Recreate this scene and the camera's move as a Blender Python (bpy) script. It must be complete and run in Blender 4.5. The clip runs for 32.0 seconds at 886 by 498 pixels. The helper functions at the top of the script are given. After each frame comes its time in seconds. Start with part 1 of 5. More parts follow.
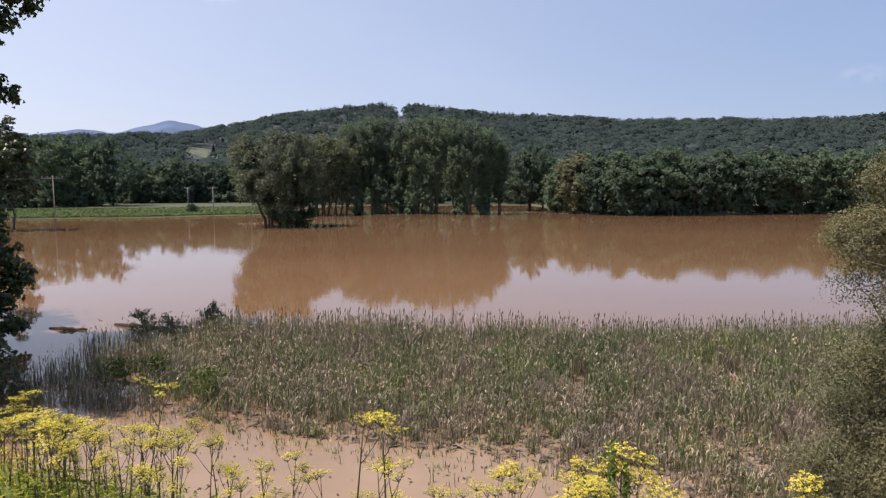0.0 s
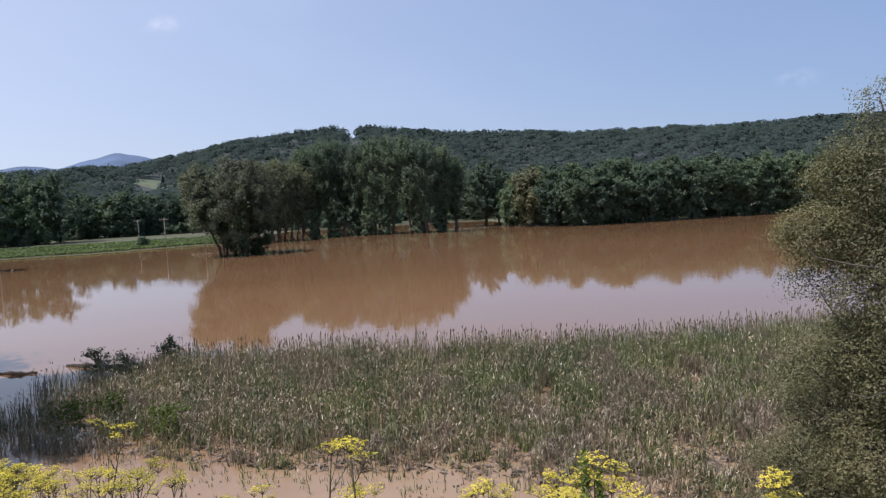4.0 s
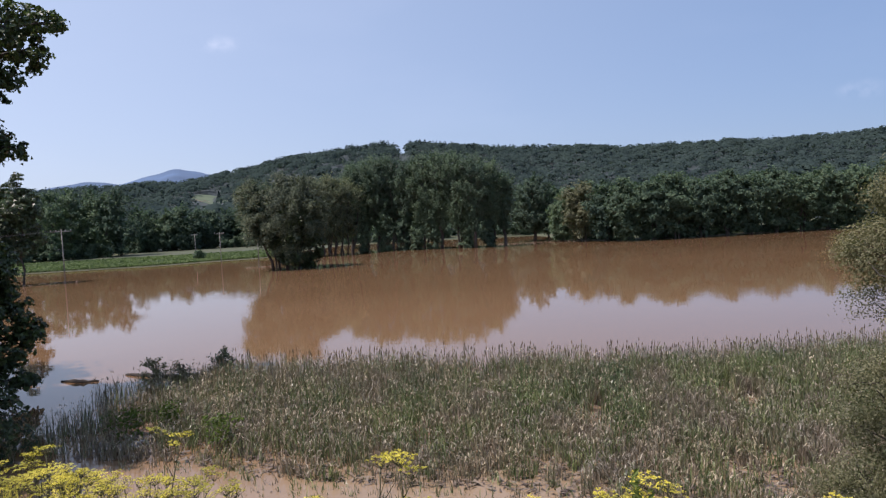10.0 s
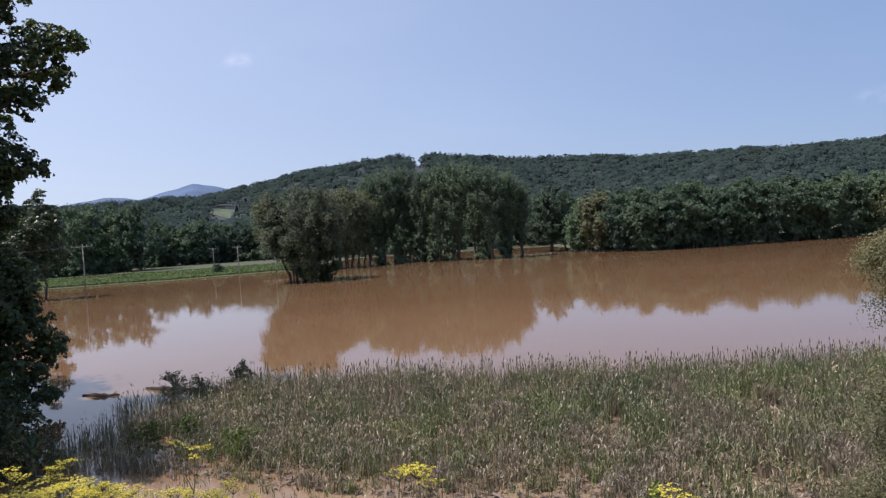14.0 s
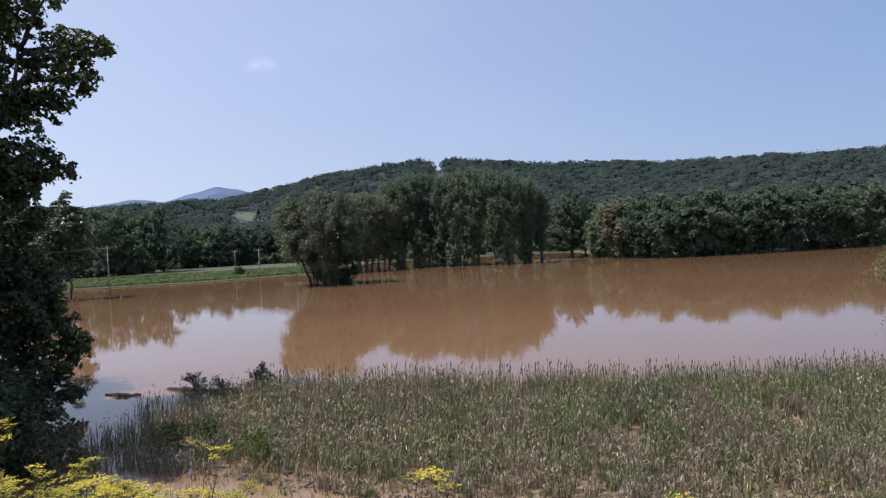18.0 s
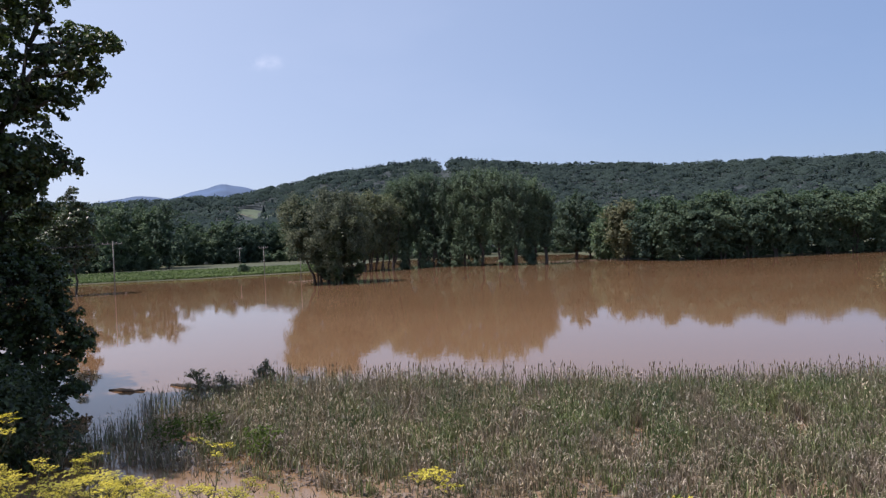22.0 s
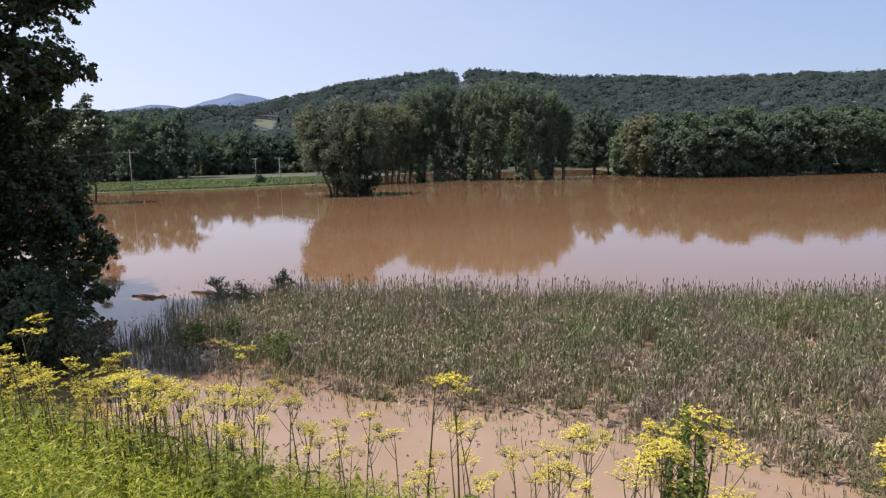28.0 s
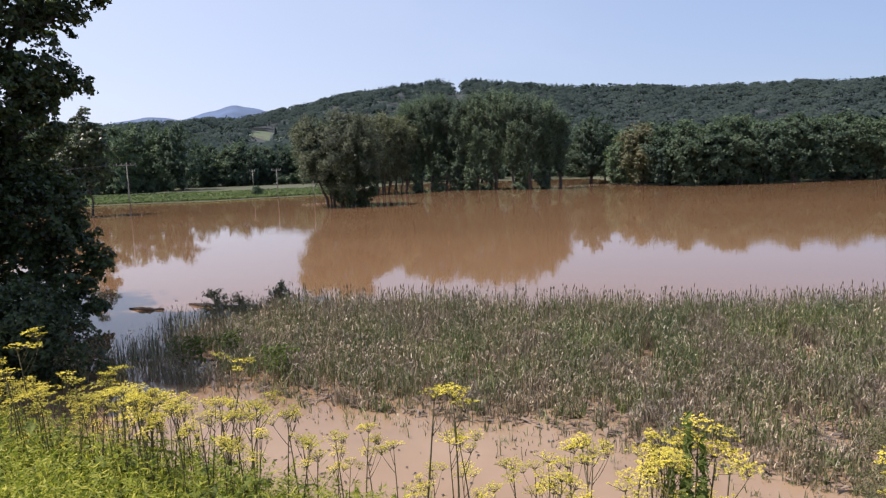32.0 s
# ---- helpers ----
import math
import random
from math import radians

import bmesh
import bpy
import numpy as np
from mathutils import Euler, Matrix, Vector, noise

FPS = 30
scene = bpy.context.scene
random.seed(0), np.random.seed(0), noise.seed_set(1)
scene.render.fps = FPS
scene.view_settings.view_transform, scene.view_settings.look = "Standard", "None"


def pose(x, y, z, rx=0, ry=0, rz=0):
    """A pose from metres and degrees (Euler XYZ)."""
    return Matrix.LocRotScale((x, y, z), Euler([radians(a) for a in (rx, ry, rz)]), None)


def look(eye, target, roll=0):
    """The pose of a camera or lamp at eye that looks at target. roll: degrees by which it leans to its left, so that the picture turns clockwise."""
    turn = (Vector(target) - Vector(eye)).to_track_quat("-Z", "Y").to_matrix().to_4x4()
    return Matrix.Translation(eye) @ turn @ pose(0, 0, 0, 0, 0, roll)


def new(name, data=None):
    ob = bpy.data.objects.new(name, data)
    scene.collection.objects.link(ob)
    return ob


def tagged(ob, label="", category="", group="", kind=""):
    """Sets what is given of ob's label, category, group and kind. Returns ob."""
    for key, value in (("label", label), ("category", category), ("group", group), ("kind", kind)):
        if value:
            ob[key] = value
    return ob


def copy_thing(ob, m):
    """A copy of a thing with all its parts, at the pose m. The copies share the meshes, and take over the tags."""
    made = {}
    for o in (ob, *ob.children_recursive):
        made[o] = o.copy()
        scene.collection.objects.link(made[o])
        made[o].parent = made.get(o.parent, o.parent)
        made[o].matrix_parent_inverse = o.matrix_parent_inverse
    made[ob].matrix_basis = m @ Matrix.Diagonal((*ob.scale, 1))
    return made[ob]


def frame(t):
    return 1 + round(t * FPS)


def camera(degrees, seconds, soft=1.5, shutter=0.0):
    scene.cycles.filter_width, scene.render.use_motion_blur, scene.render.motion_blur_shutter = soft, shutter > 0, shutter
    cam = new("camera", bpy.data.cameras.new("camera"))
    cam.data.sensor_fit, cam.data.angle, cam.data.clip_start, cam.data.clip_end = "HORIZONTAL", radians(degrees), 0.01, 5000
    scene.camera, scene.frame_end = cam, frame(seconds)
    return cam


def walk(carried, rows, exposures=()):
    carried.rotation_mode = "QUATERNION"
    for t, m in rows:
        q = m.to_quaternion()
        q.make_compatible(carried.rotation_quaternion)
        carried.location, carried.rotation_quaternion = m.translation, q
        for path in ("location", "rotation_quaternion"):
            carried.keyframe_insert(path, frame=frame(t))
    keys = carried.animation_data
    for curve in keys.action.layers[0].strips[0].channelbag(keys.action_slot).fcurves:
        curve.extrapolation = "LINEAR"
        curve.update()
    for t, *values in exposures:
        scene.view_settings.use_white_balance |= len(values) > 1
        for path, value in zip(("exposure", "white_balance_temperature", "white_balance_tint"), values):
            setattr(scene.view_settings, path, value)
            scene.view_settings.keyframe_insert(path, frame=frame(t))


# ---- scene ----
cam = camera(65.40, 32.0, soft=1.3)
PATH = [
    (0.0, pose(0.002, 0.000, 6.001, 84.594, 0.154, 0.007)),
    (0.5, pose(-0.012, 0.040, 5.990, 85.327, 1.857, -3.964)),
    (1.0, pose(-0.021, 0.064, 5.984, 85.431, 2.503, -3.758)),
    (1.5, pose(-0.019, 0.046, 5.991, 84.975, 3.060, -2.830)),
    (2.0, pose(-0.008, 0.061, 5.989, 85.122, 2.955, -4.440)),
    (2.5, pose(-0.019, 0.066, 5.984, 85.432, 2.963, -3.760)),
    (3.0, pose(-0.021, 0.072, 5.989, 85.850, 2.879, -3.553)),
    (3.5, pose(-0.007, 0.054, 5.991, 85.857, 3.018, -3.667)),
    (5.5, pose(0.003, 0.022, 5.997, 86.994, 2.781, -3.073)),
    (6.0, pose(-0.002, 0.006, 6.001, 87.054, 2.808, -2.218)),
    (6.5, pose(-0.009, 0.018, 5.995, 87.004, 2.820, -1.494)),
    (7.0, pose(-0.013, 0.052, 5.985, 86.660, 2.504, -1.505)),
    (7.5, pose(-0.012, 0.039, 5.993, 87.688, 2.698, -1.625)),
    (8.0, pose(-0.010, 0.024, 5.995, 87.793, 2.554, -1.269)),
    (8.5, pose(-0.009, 0.031, 5.992, 87.635, 2.829, -0.979)),
    (9.0, pose(-0.007, 0.007, 5.998, 87.539, 2.806, -0.328)),
    (9.5, pose(-0.009, 0.011, 5.998, 87.404, 2.586, -0.073)),
    (10.0, pose(-0.011, 0.007, 6.000, 87.467, 2.949, 0.408)),
    (10.5, pose(-0.011, -0.005, 6.001, 87.321, 2.919, 1.052)),
    (11.0, pose(-0.007, 0.012, 5.999, 87.578, 3.254, 0.413)),
    (11.5, pose(-0.009, 0.006, 5.998, 87.912, 3.366, 0.693)),
    (12.0, pose(-0.006, -0.004, 6.000, 88.179, 3.313, 1.246)),
    (12.5, pose(-0.005, -0.005, 6.005, 88.401, 3.283, 0.994)),
    (13.0, pose(-0.003, -0.007, 6.002, 88.737, 3.606, 1.169)),
    (13.5, pose(-0.004, -0.002, 5.999, 88.548, 3.579, 1.358)),
    (14.0, pose(-0.010, -0.005, 6.004, 88.500, 3.554, 1.747)),
    (14.5, pose(-0.011, 0.012, 6.000, 88.333, 3.549, 1.754)),
    (16.5, pose(-0.006, -0.025, 6.007, 89.220, 2.752, 2.530)),
    (17.0, pose(-0.006, -0.012, 6.005, 89.135, 2.763, 2.688)),
    (17.5, pose(-0.005, -0.019, 6.007, 89.402, 3.014, 2.905)),
    (18.0, pose(-0.005, -0.030, 6.008, 88.992, 3.010, 3.385)),
    (18.5, pose(-0.003, -0.030, 6.005, 88.859, 2.572, 3.867)),
    (19.0, pose(-0.004, -0.025, 6.009, 89.295, 2.705, 3.313)),
    (19.5, pose(-0.005, -0.036, 6.010, 89.555, 2.859, 3.285)),
    (20.0, pose(-0.003, -0.035, 6.013, 89.220, 3.002, 3.443)),
    (20.5, pose(-0.010, -0.013, 6.015, 89.592, 2.275, 2.698)),
    (21.0, pose(-0.004, -0.030, 6.012, 89.547, 2.524, 3.294)),
    (21.5, pose(-0.010, -0.025, 6.009, 88.737, 2.205, 4.137)),
    (22.0, pose(-0.009, -0.021, 6.009, 89.004, 2.296, 3.779)),
    (22.5, pose(-0.004, -0.004, 6.005, 89.241, 2.560, 3.859)),
    (23.0, pose(-0.008, -0.009, 6.006, 89.175, 2.784, 4.493)),
    (23.5, pose(-0.015, -0.025, 6.006, 88.787, 2.484, 5.535)),
    (24.0, pose(-0.015, -0.001, 6.002, 89.237, 2.822, 4.677)),
    (24.5, pose(-0.007, -0.005, 6.003, 89.111, 2.512, 3.608)),
    (25.0, pose(-0.007, -0.003, 6.004, 88.834, 2.605, 3.572)),
    (25.5, pose(-0.018, -0.019, 5.991, 86.074, 0.713, 3.685)),
    (26.0, pose(-0.018, -0.011, 5.989, 82.716, 0.940, 3.978)),
    (26.5, pose(-0.017, -0.030, 5.988, 81.541, 0.734, 4.779)),
    (28.5, pose(-0.039, -0.008, 5.984, 82.055, 1.792, 4.902)),
    (29.0, pose(-0.037, 0.020, 5.979, 82.133, 1.987, 4.130)),
    (29.5, pose(-0.036, -0.002, 5.984, 82.193, 1.705, 4.119)),
    (30.0, pose(-0.038, 0.019, 5.980, 83.038, 1.947, 3.593)),
    (30.5, pose(-0.037, 0.023, 5.977, 83.037, 1.944, 3.921)),
    (31.0, pose(-0.031, 0.014, 5.979, 82.665, 1.999, 4.487)),
    (31.5, pose(-0.033, -0.014, 5.990, 82.659, 1.999, 4.663)),
    (32.0, pose(-0.039, 0.002, 5.982, 82.728, 1.953, 4.871)),
]
walk(cam, PATH, [(0.0, 0.89, 7000, 26), (2.0, 0.80, 6650, 24), (9.0, 0.74, 6450, 23), (23.0, 0.74, 6450, 24), (25.0, 0.76, 6450, 24), (26.0, 0.97, 6800, 25), (32.0, 0.98, 6800, 25)])

# ---- world, sun ----
SUN_EL, SUN_AZ = 63.0, -102.0      # degrees; azimuth clockwise from +y
world = bpy.data.worlds.new("sky")
scene.world = world
world.use_nodes = True
wn, wl = world.node_tree.nodes, world.node_tree.links
bg = wn["Background"]
sky = wn.new("ShaderNodeTexSky")
sky.sky_type = "NISHITA"
sky.sun_disc = False
sky.sun_elevation = radians(SUN_EL)
sky.sun_rotation = radians(SUN_AZ)
sky.altitude = 150
sky.air_density = 1.0
sky.dust_density = 1.1
sky.ozone_density = 2.5
# thin fair-weather haze cloud: one small wisp and faint streaks
wt = wn.new("ShaderNodeTexCoord")
wmap = wn.new("ShaderNodeMapping")
wmap.inputs["Scale"].default_value = (1.0, 1.0, 3.0)
wl.new(wt.outputs["Generated"], wmap.inputs[0])
wnz = wn.new("ShaderNodeTexNoise")
wnz.inputs["Scale"].default_value = 3.2
wnz.inputs["Detail"].default_value = 6
wl.new(wmap.outputs[0], wnz.inputs["Vector"])
wrp = wn.new("ShaderNodeValToRGB")
wrp.color_ramp.elements[0].position, wrp.color_ramp.elements[0].color = 0.52, (0, 0, 0, 1)
wrp.color_ramp.elements[1].position, wrp.color_ramp.elements[1].color = 0.85, (0.15, 0.15, 0.15, 1)
wl.new(wnz.outputs[0], wrp.inputs[0])
fz = wn.new("ShaderNodeTexNoise")
fz.inputs["Scale"].default_value = 38.0
fz.inputs["Detail"].default_value = 5
wl.new(wt.outputs["Generated"], fz.inputs["Vector"])
wisps = []
for az_c, el_c, size in ((-17.6, 14.25, 0.034), (31.0, 7.5, 0.035)):
    ctr = (math.sin(radians(az_c)) * math.cos(radians(el_c)), math.cos(radians(az_c)) * math.cos(radians(el_c)), math.sin(radians(el_c)))
    dn = wn.new("ShaderNodeVectorMath")
    dn.operation = "SUBTRACT"
    wl.new(wt.outputs["Generated"], dn.inputs[0])
    dn.inputs[1].default_value = ctr
    sc = wn.new("ShaderNodeVectorMath")
    sc.operation = "MULTIPLY"
    wl.new(dn.outputs[0], sc.inputs[0])
    sc.inputs[1].default_value = (1 / size, 1 / size, 2.2 / size)
    ln = wn.new("ShaderNodeVectorMath")
    ln.operation = "LENGTH"
    wl.new(sc.outputs[0], ln.inputs[0])
    mr = wn.new("ShaderNodeMapRange")
    mr.interpolation_type = "SMOOTHSTEP"
    mr.inputs["From Min"].default_value = 1.0
    mr.inputs["From Max"].default_value = 0.0
    wl.new(ln.outputs["Value"], mr.inputs["Value"])
    mu = wn.new("ShaderNodeMath")
    mu.operation = "MULTIPLY"
    fr = wn.new("ShaderNodeMapRange")
    fr.inputs["From Min"].default_value = 0.42
    fr.inputs["From Max"].default_value = 0.7
    wl.new(fz.outputs[0], fr.inputs["Value"])
    wl.new(mr.outputs[0], mu.inputs[0])
    wl.new(fr.outputs[0], mu.inputs[1])
    wisps.append(mu)
acc = wrp.outputs[0]
for wsp in wisps:
    ad = wn.new("ShaderNodeMath")
    ad.operation = "ADD"
    ad.use_clamp = True
    wl.new(acc, ad.inputs[0])
    wl.new(wsp.outputs[0], ad.inputs[1])
    acc = ad.outputs[0]
lim = wn.new("ShaderNodeMath")
lim.operation = "MULTIPLY"
wl.new(acc, lim.inputs[0])
lim.inputs[1].default_value = 0.42
cm = wn.new("ShaderNodeMix")
cm.data_type = "RGBA"
wl.new(lim.outputs[0], cm.inputs[0])
wl.new(sky.outputs[0], cm.inputs[6])
cm.inputs[7].default_value = (11.0, 11.2, 11.8, 1)
veil = wn.new("ShaderNodeMix")
veil.data_type = "RGBA"
veil.inputs[0].default_value = 0.72
wl.new(cm.outputs[2], veil.inputs[6])
side = wn.new("ShaderNodeVectorMath")
side.operation = "DOT_PRODUCT"
wl.new(wt.outputs["Generated"], side.inputs[0])
side.inputs[1].default_value = (math.sin(radians(SUN_AZ)), math.cos(radians(SUN_AZ)), 0)
haze = wn.new("ShaderNodeValToRGB")      # high thin haze, brighter towards the sun
haze.color_ramp.elements[0].color = (0.84, 1.72, 3.10, 1)
haze.color_ramp.elements[1].color = (4.45, 5.30, 6.15, 1)
lift = wn.new("ShaderNodeMapRange")
lift.inputs["From Min"].default_value = -1.0
wl.new(side.outputs["Value"], lift.inputs["Value"])
wl.new(lift.outputs[0], haze.inputs[0])
wl.new(haze.outputs[0], veil.inputs[7])
wl.new(veil.outputs[2], bg.inputs[0])
bg.inputs[1].default_value = 0.1
sun_data = bpy.data.lights.new("sun", "SUN")
sun_data.energy = 3.8
sun_data.angle = radians(0.6)
sun_data.color = (1.0, 0.95, 0.86)
sun = new("sun", sun_data)
sun_dir = Vector((math.sin(radians(SUN_AZ)) * math.cos(radians(SUN_EL)), math.cos(radians(SUN_AZ)) * math.cos(radians(SUN_EL)), math.sin(radians(SUN_EL))))
sun.matrix_world = look(sun_dir * 60, (0, 0, 0))


# ---- materials ----
def material(name):
    m = bpy.data.materials.new(name)
    m.use_nodes = True
    nt = m.node_tree
    return m, nt.nodes, nt.links, nt.nodes["Principled BSDF"]


def ramp(n, stops):
    r = n.new("ShaderNodeValToRGB")
    e = r.color_ramp.elements
    while len(e) < len(stops):
        e.new(0.5)
    for k, (p, c) in enumerate(stops):
        e[k].position, e[k].color = p, (*c, 1)
    return r


def noise_node(n, l, scale, detail=4, vec=None, rough=0.55):
    t = n.new("ShaderNodeTexNoise")
    t.inputs["Scale"].default_value = scale
    t.inputs["Detail"].default_value = detail
    t.inputs["Roughness"].default_value = rough
    if vec is not None:
        l.new(vec, t.inputs["Vector"])
    return t


def world_pos(n):
    return n.new("ShaderNodeNewGeometry").outputs["Position"]


def mixed(n, l, fac, a, b, mode="MIX"):
    m = n.new("ShaderNodeMix")
    m.data_type, m.blend_type = "RGBA", mode
    for sock, v in ((m.inputs[0], fac), (m.inputs[6], a), (m.inputs[7], b)):
        if hasattr(v, "is_linked"):
            l.new(v, sock)
        elif isinstance(v, tuple):
            sock.default_value = (*v, 1)
        else:
            sock.default_value = v
    return m.outputs[2]


def foliage(name, dark, mid, light, patch=0.05, trans=0.3, rough=0.65, tint=None, tint_at=(0.55, 0.7), spec=0.2):
    """Leaves: colour varies leaf by leaf, plant by plant and in soft patches."""
    m, n, l, p = material(name)
    g = n.new("ShaderNodeNewGeometry")
    r = ramp(n, ((0.0, dark), (0.5, mid), (1.0, light)))
    l.new(g.outputs["Random Per Island"], r.inputs[0])
    nz = noise_node(n, l, patch, 3, g.outputs["Position"])
    info = n.new("ShaderNodeObjectInfo")
    a = n.new("ShaderNodeMath")
    a.operation = "MULTIPLY_ADD"
    l.new(info.outputs["Random"], a.inputs[0])
    a.inputs[1].default_value = 0.35
    l.new(nz.outputs[0], a.inputs[2])
    rr = ramp(n, ((0.35, (0.62, 0.66, 0.7)), (0.9, (1.35, 1.28, 1.05))))
    l.new(a.outputs[0], rr.inputs[0])
    col = mixed(n, l, 1.0, r.outputs[0], rr.outputs[0], "MULTIPLY")
    if tint:
        t2 = noise_node(n, l, patch * 2.3, 4, g.outputs["Position"])
        tr = ramp(n, ((tint_at[0], (0, 0, 0)), (tint_at[1], (1, 1, 1))))
        l.new(t2.outputs[0], tr.inputs[0])
        col = mixed(n, l, tr.outputs[0], col, tint)
    l.new(col, p.inputs["Base Color"])
    p.inputs["Roughness"].default_value = rough
    p.inputs["Specular IOR Level"].default_value = spec
    tb = n.new("ShaderNodeBsdfTranslucent")
    l.new(mixed(n, l, 1.0, col, (1.05, 1.2, 0.75), "MULTIPLY"), tb.inputs[0])
    mx = n.new("ShaderNodeMixShader")
    mx.inputs[0].default_value = trans
    l.new(p.outputs[0], mx.inputs[1])
    l.new(tb.outputs[0], mx.inputs[2])
    l.new(mx.outputs[0], n["Material Output"].inputs[0])
    return m


def surface(name, c1, c2, scale, rough=0.8, bump=0.3, fine=6.0, stretch=(1, 1, 1)):
    """Plain matter in two tones, with grain at two scales and relief."""
    m, n, l, p = material(name)
    tc = n.new("ShaderNodeTexCoord")
    mp = n.new("ShaderNodeMapping")
    mp.inputs["Scale"].default_value = stretch
    l.new(tc.outputs["Object"], mp.inputs[0])
    a = noise_node(n, l, scale, 5, mp.outputs[0])
    b = noise_node(n, l, scale * fine, 4, mp.outputs[0])
    r = ramp(n, ((0.3, c1), (0.7, c2)))
    l.new(a.outputs[0], r.inputs[0])
    rb = ramp(n, ((0.25, (0.7, 0.7, 0.7)), (0.75, (1.25, 1.25, 1.25))))
    l.new(b.outputs[0], rb.inputs[0])
    l.new(mixed(n, l, 1.0, r.outputs[0], rb.outputs[0], "MULTIPLY"), p.inputs["Base Color"])
    p.inputs["Roughness"].default_value = rough
    bp = n.new("ShaderNodeBump")
    bp.inputs["Strength"].default_value = bump
    bp.inputs["Distance"].default_value = 0.05
    l.new(b.outputs[0], bp.inputs["Height"])
    l.new(bp.outputs[0], p.inputs["Normal"])
    return m


def water_material():
    m, n, l, p = material("muddy_water")
    pos = world_pos(n)
    mp = n.new("ShaderNodeMapping")
    mp.inputs["Scale"].default_value = (0.3, 1.0, 1.0)
    l.new(pos, mp.inputs[0])
    a = noise_node(n, l, 0.035, 4, mp.outputs[0])
    r = ramp(n, ((0.3, (0.143, 0.083, 0.043)), (0.7, (0.180, 0.108, 0.059))))
    l.new(a.outputs[0], r.inputs[0])
    # pale silt stirred up in the shallows along the near bank
    sp = n.new("ShaderNodeSeparateXYZ")
    l.new(pos, sp.inputs[0])
    dist = n.new("ShaderNodeMath")
    dist.operation = "MULTIPLY_ADD"
    l.new(sp.outputs["X"], dist.inputs[0])
    dist.inputs[1].default_value = -0.35
    l.new(sp.outputs["Y"], dist.inputs[2])
    shallow = n.new("ShaderNodeMapRange")
    shallow.inputs["From Min"].default_value = 15.5
    shallow.inputs["From Max"].default_value = 23.0
    shallow.inputs["To Min"].default_value = 1.0
    shallow.inputs["To Max"].default_value = 0.0
    l.new(dist.outputs[0], shallow.inputs["Value"])
    silt = noise_node(n, l, 0.5, 4, pos)
    sr = ramp(n, ((0.3, (0.198, 0.139, 0.086)), (0.7, (0.242, 0.174, 0.113))))
    l.new(silt.outputs[0], sr.inputs[0])
    l.new(mixed(n, l, shallow.outputs[0], r.outputs[0], sr.outputs[0]), p.inputs["Base Color"])
    p.inputs["Roughness"].default_value = 0.0
    p.inputs["IOR"].default_value = 1.33
    w = noise_node(n, l, 2.2, 3, mp.outputs[0])
    bp = n.new("ShaderNodeBump")
    # ripples come in long patches, calm water between them
    pm = n.new("ShaderNodeMapping")
    pm.inputs["Scale"].default_value = (0.25, 1.0, 1.0)
    l.new(pos, pm.inputs[0])
    pn = noise_node(n, l, 0.06, 3, pm.outputs[0])
    pr = n.new("ShaderNodeMapRange")
    pr.inputs["From Min"].default_value = 0.5
    pr.inputs["From Max"].default_value = 0.72
    pr.inputs["To Min"].default_value = 0.032
    pr.inputs["To Max"].default_value = 0.11
    l.new(pn.outputs[0], pr.inputs["Value"])
    l.new(pr.outputs[0], bp.inputs["Strength"])
    bp.inputs["Distance"].default_value = 0.05
    l.new(w.outputs[0], bp.inputs["Height"])
    l.new(bp.outputs[0], p.inputs["Normal"])
    return m


M_WATER = water_material()
M_GROUND = surface("soil_and_grass", (0.035, 0.050, 0.018), (0.080, 0.080, 0.040), 0.15, 0.95, 0.5)
# far floor is tinted with the same distance blue as the ridge woods
M_FAR = surface("hazed_forest_floor", (0.018, 0.029, 0.031), (0.024, 0.036, 0.037), 0.02, 0.95, 0.2)
M_CROP_SOIL = surface("crop_soil", (0.06, 0.075, 0.028), (0.10, 0.10, 0.05), 0.08, 0.95, 0.4)
M_HAY = surface("dry_meadow", (0.042, 0.054, 0.028), (0.064, 0.074, 0.042), 0.05, 0.95, 0.4)
M_HILLFIELD = surface("hill_pasture", (0.056, 0.082, 0.046), (0.076, 0.104, 0.056), 0.01, 0.95, 0.3)
M_BARK = surface("bark", (0.035, 0.030, 0.026), (0.085, 0.072, 0.060), 2.0, 0.95, 0.8, 5, (1, 1, 0.25))
M_BARK_PALE = surface("pale_bark", (0.10, 0.09, 0.078), (0.20, 0.18, 0.155), 1.2, 0.9, 0.7, 5, (1, 1, 0.25))
M_POLE = surface("weathered_pole_wood", (0.16, 0.16, 0.145), (0.26, 0.255, 0.23), 1.0, 0.9, 0.5, 6, (1, 1, 0.1))
M_LOG = surface("waterlogged_wood", (0.020, 0.016, 0.014), (0.045, 0.037, 0.031), 1.5, 1.0, 0.8, 6)
M_DRIFT = surface("pale_drift", (0.16, 0.135, 0.105), (0.25, 0.22, 0.175), 1.0, 0.9, 0.3)
M_WIRE = surface("dark_wire", (0.03, 0.03, 0.03), (0.06, 0.06, 0.06), 2.0, 0.6, 0.1)
M_INSULATOR = surface("grey_insulator", (0.25, 0.26, 0.27), (0.4, 0.4, 0.4), 8.0, 0.3, 0.1)
# distance haze is put into the mountain's blue base colour
M_MOUNTAIN = surface("haze_blue_mountain", (0.046, 0.086, 0.160), (0.056, 0.100, 0.178), 0.0006, 1.0, 0.0)
M_STEM = surface("parsnip_stem", (0.062, 0.054, 0.024), (0.11, 0.095, 0.042), 6.0, 0.7, 0.3)
M_LEAF_NEAR = foliage("broad_leaf", (0.023, 0.037, 0.018), (0.039, 0.062, 0.026), (0.075, 0.110, 0.042), 0.3, 0.28, 0.42, spec=0.5)
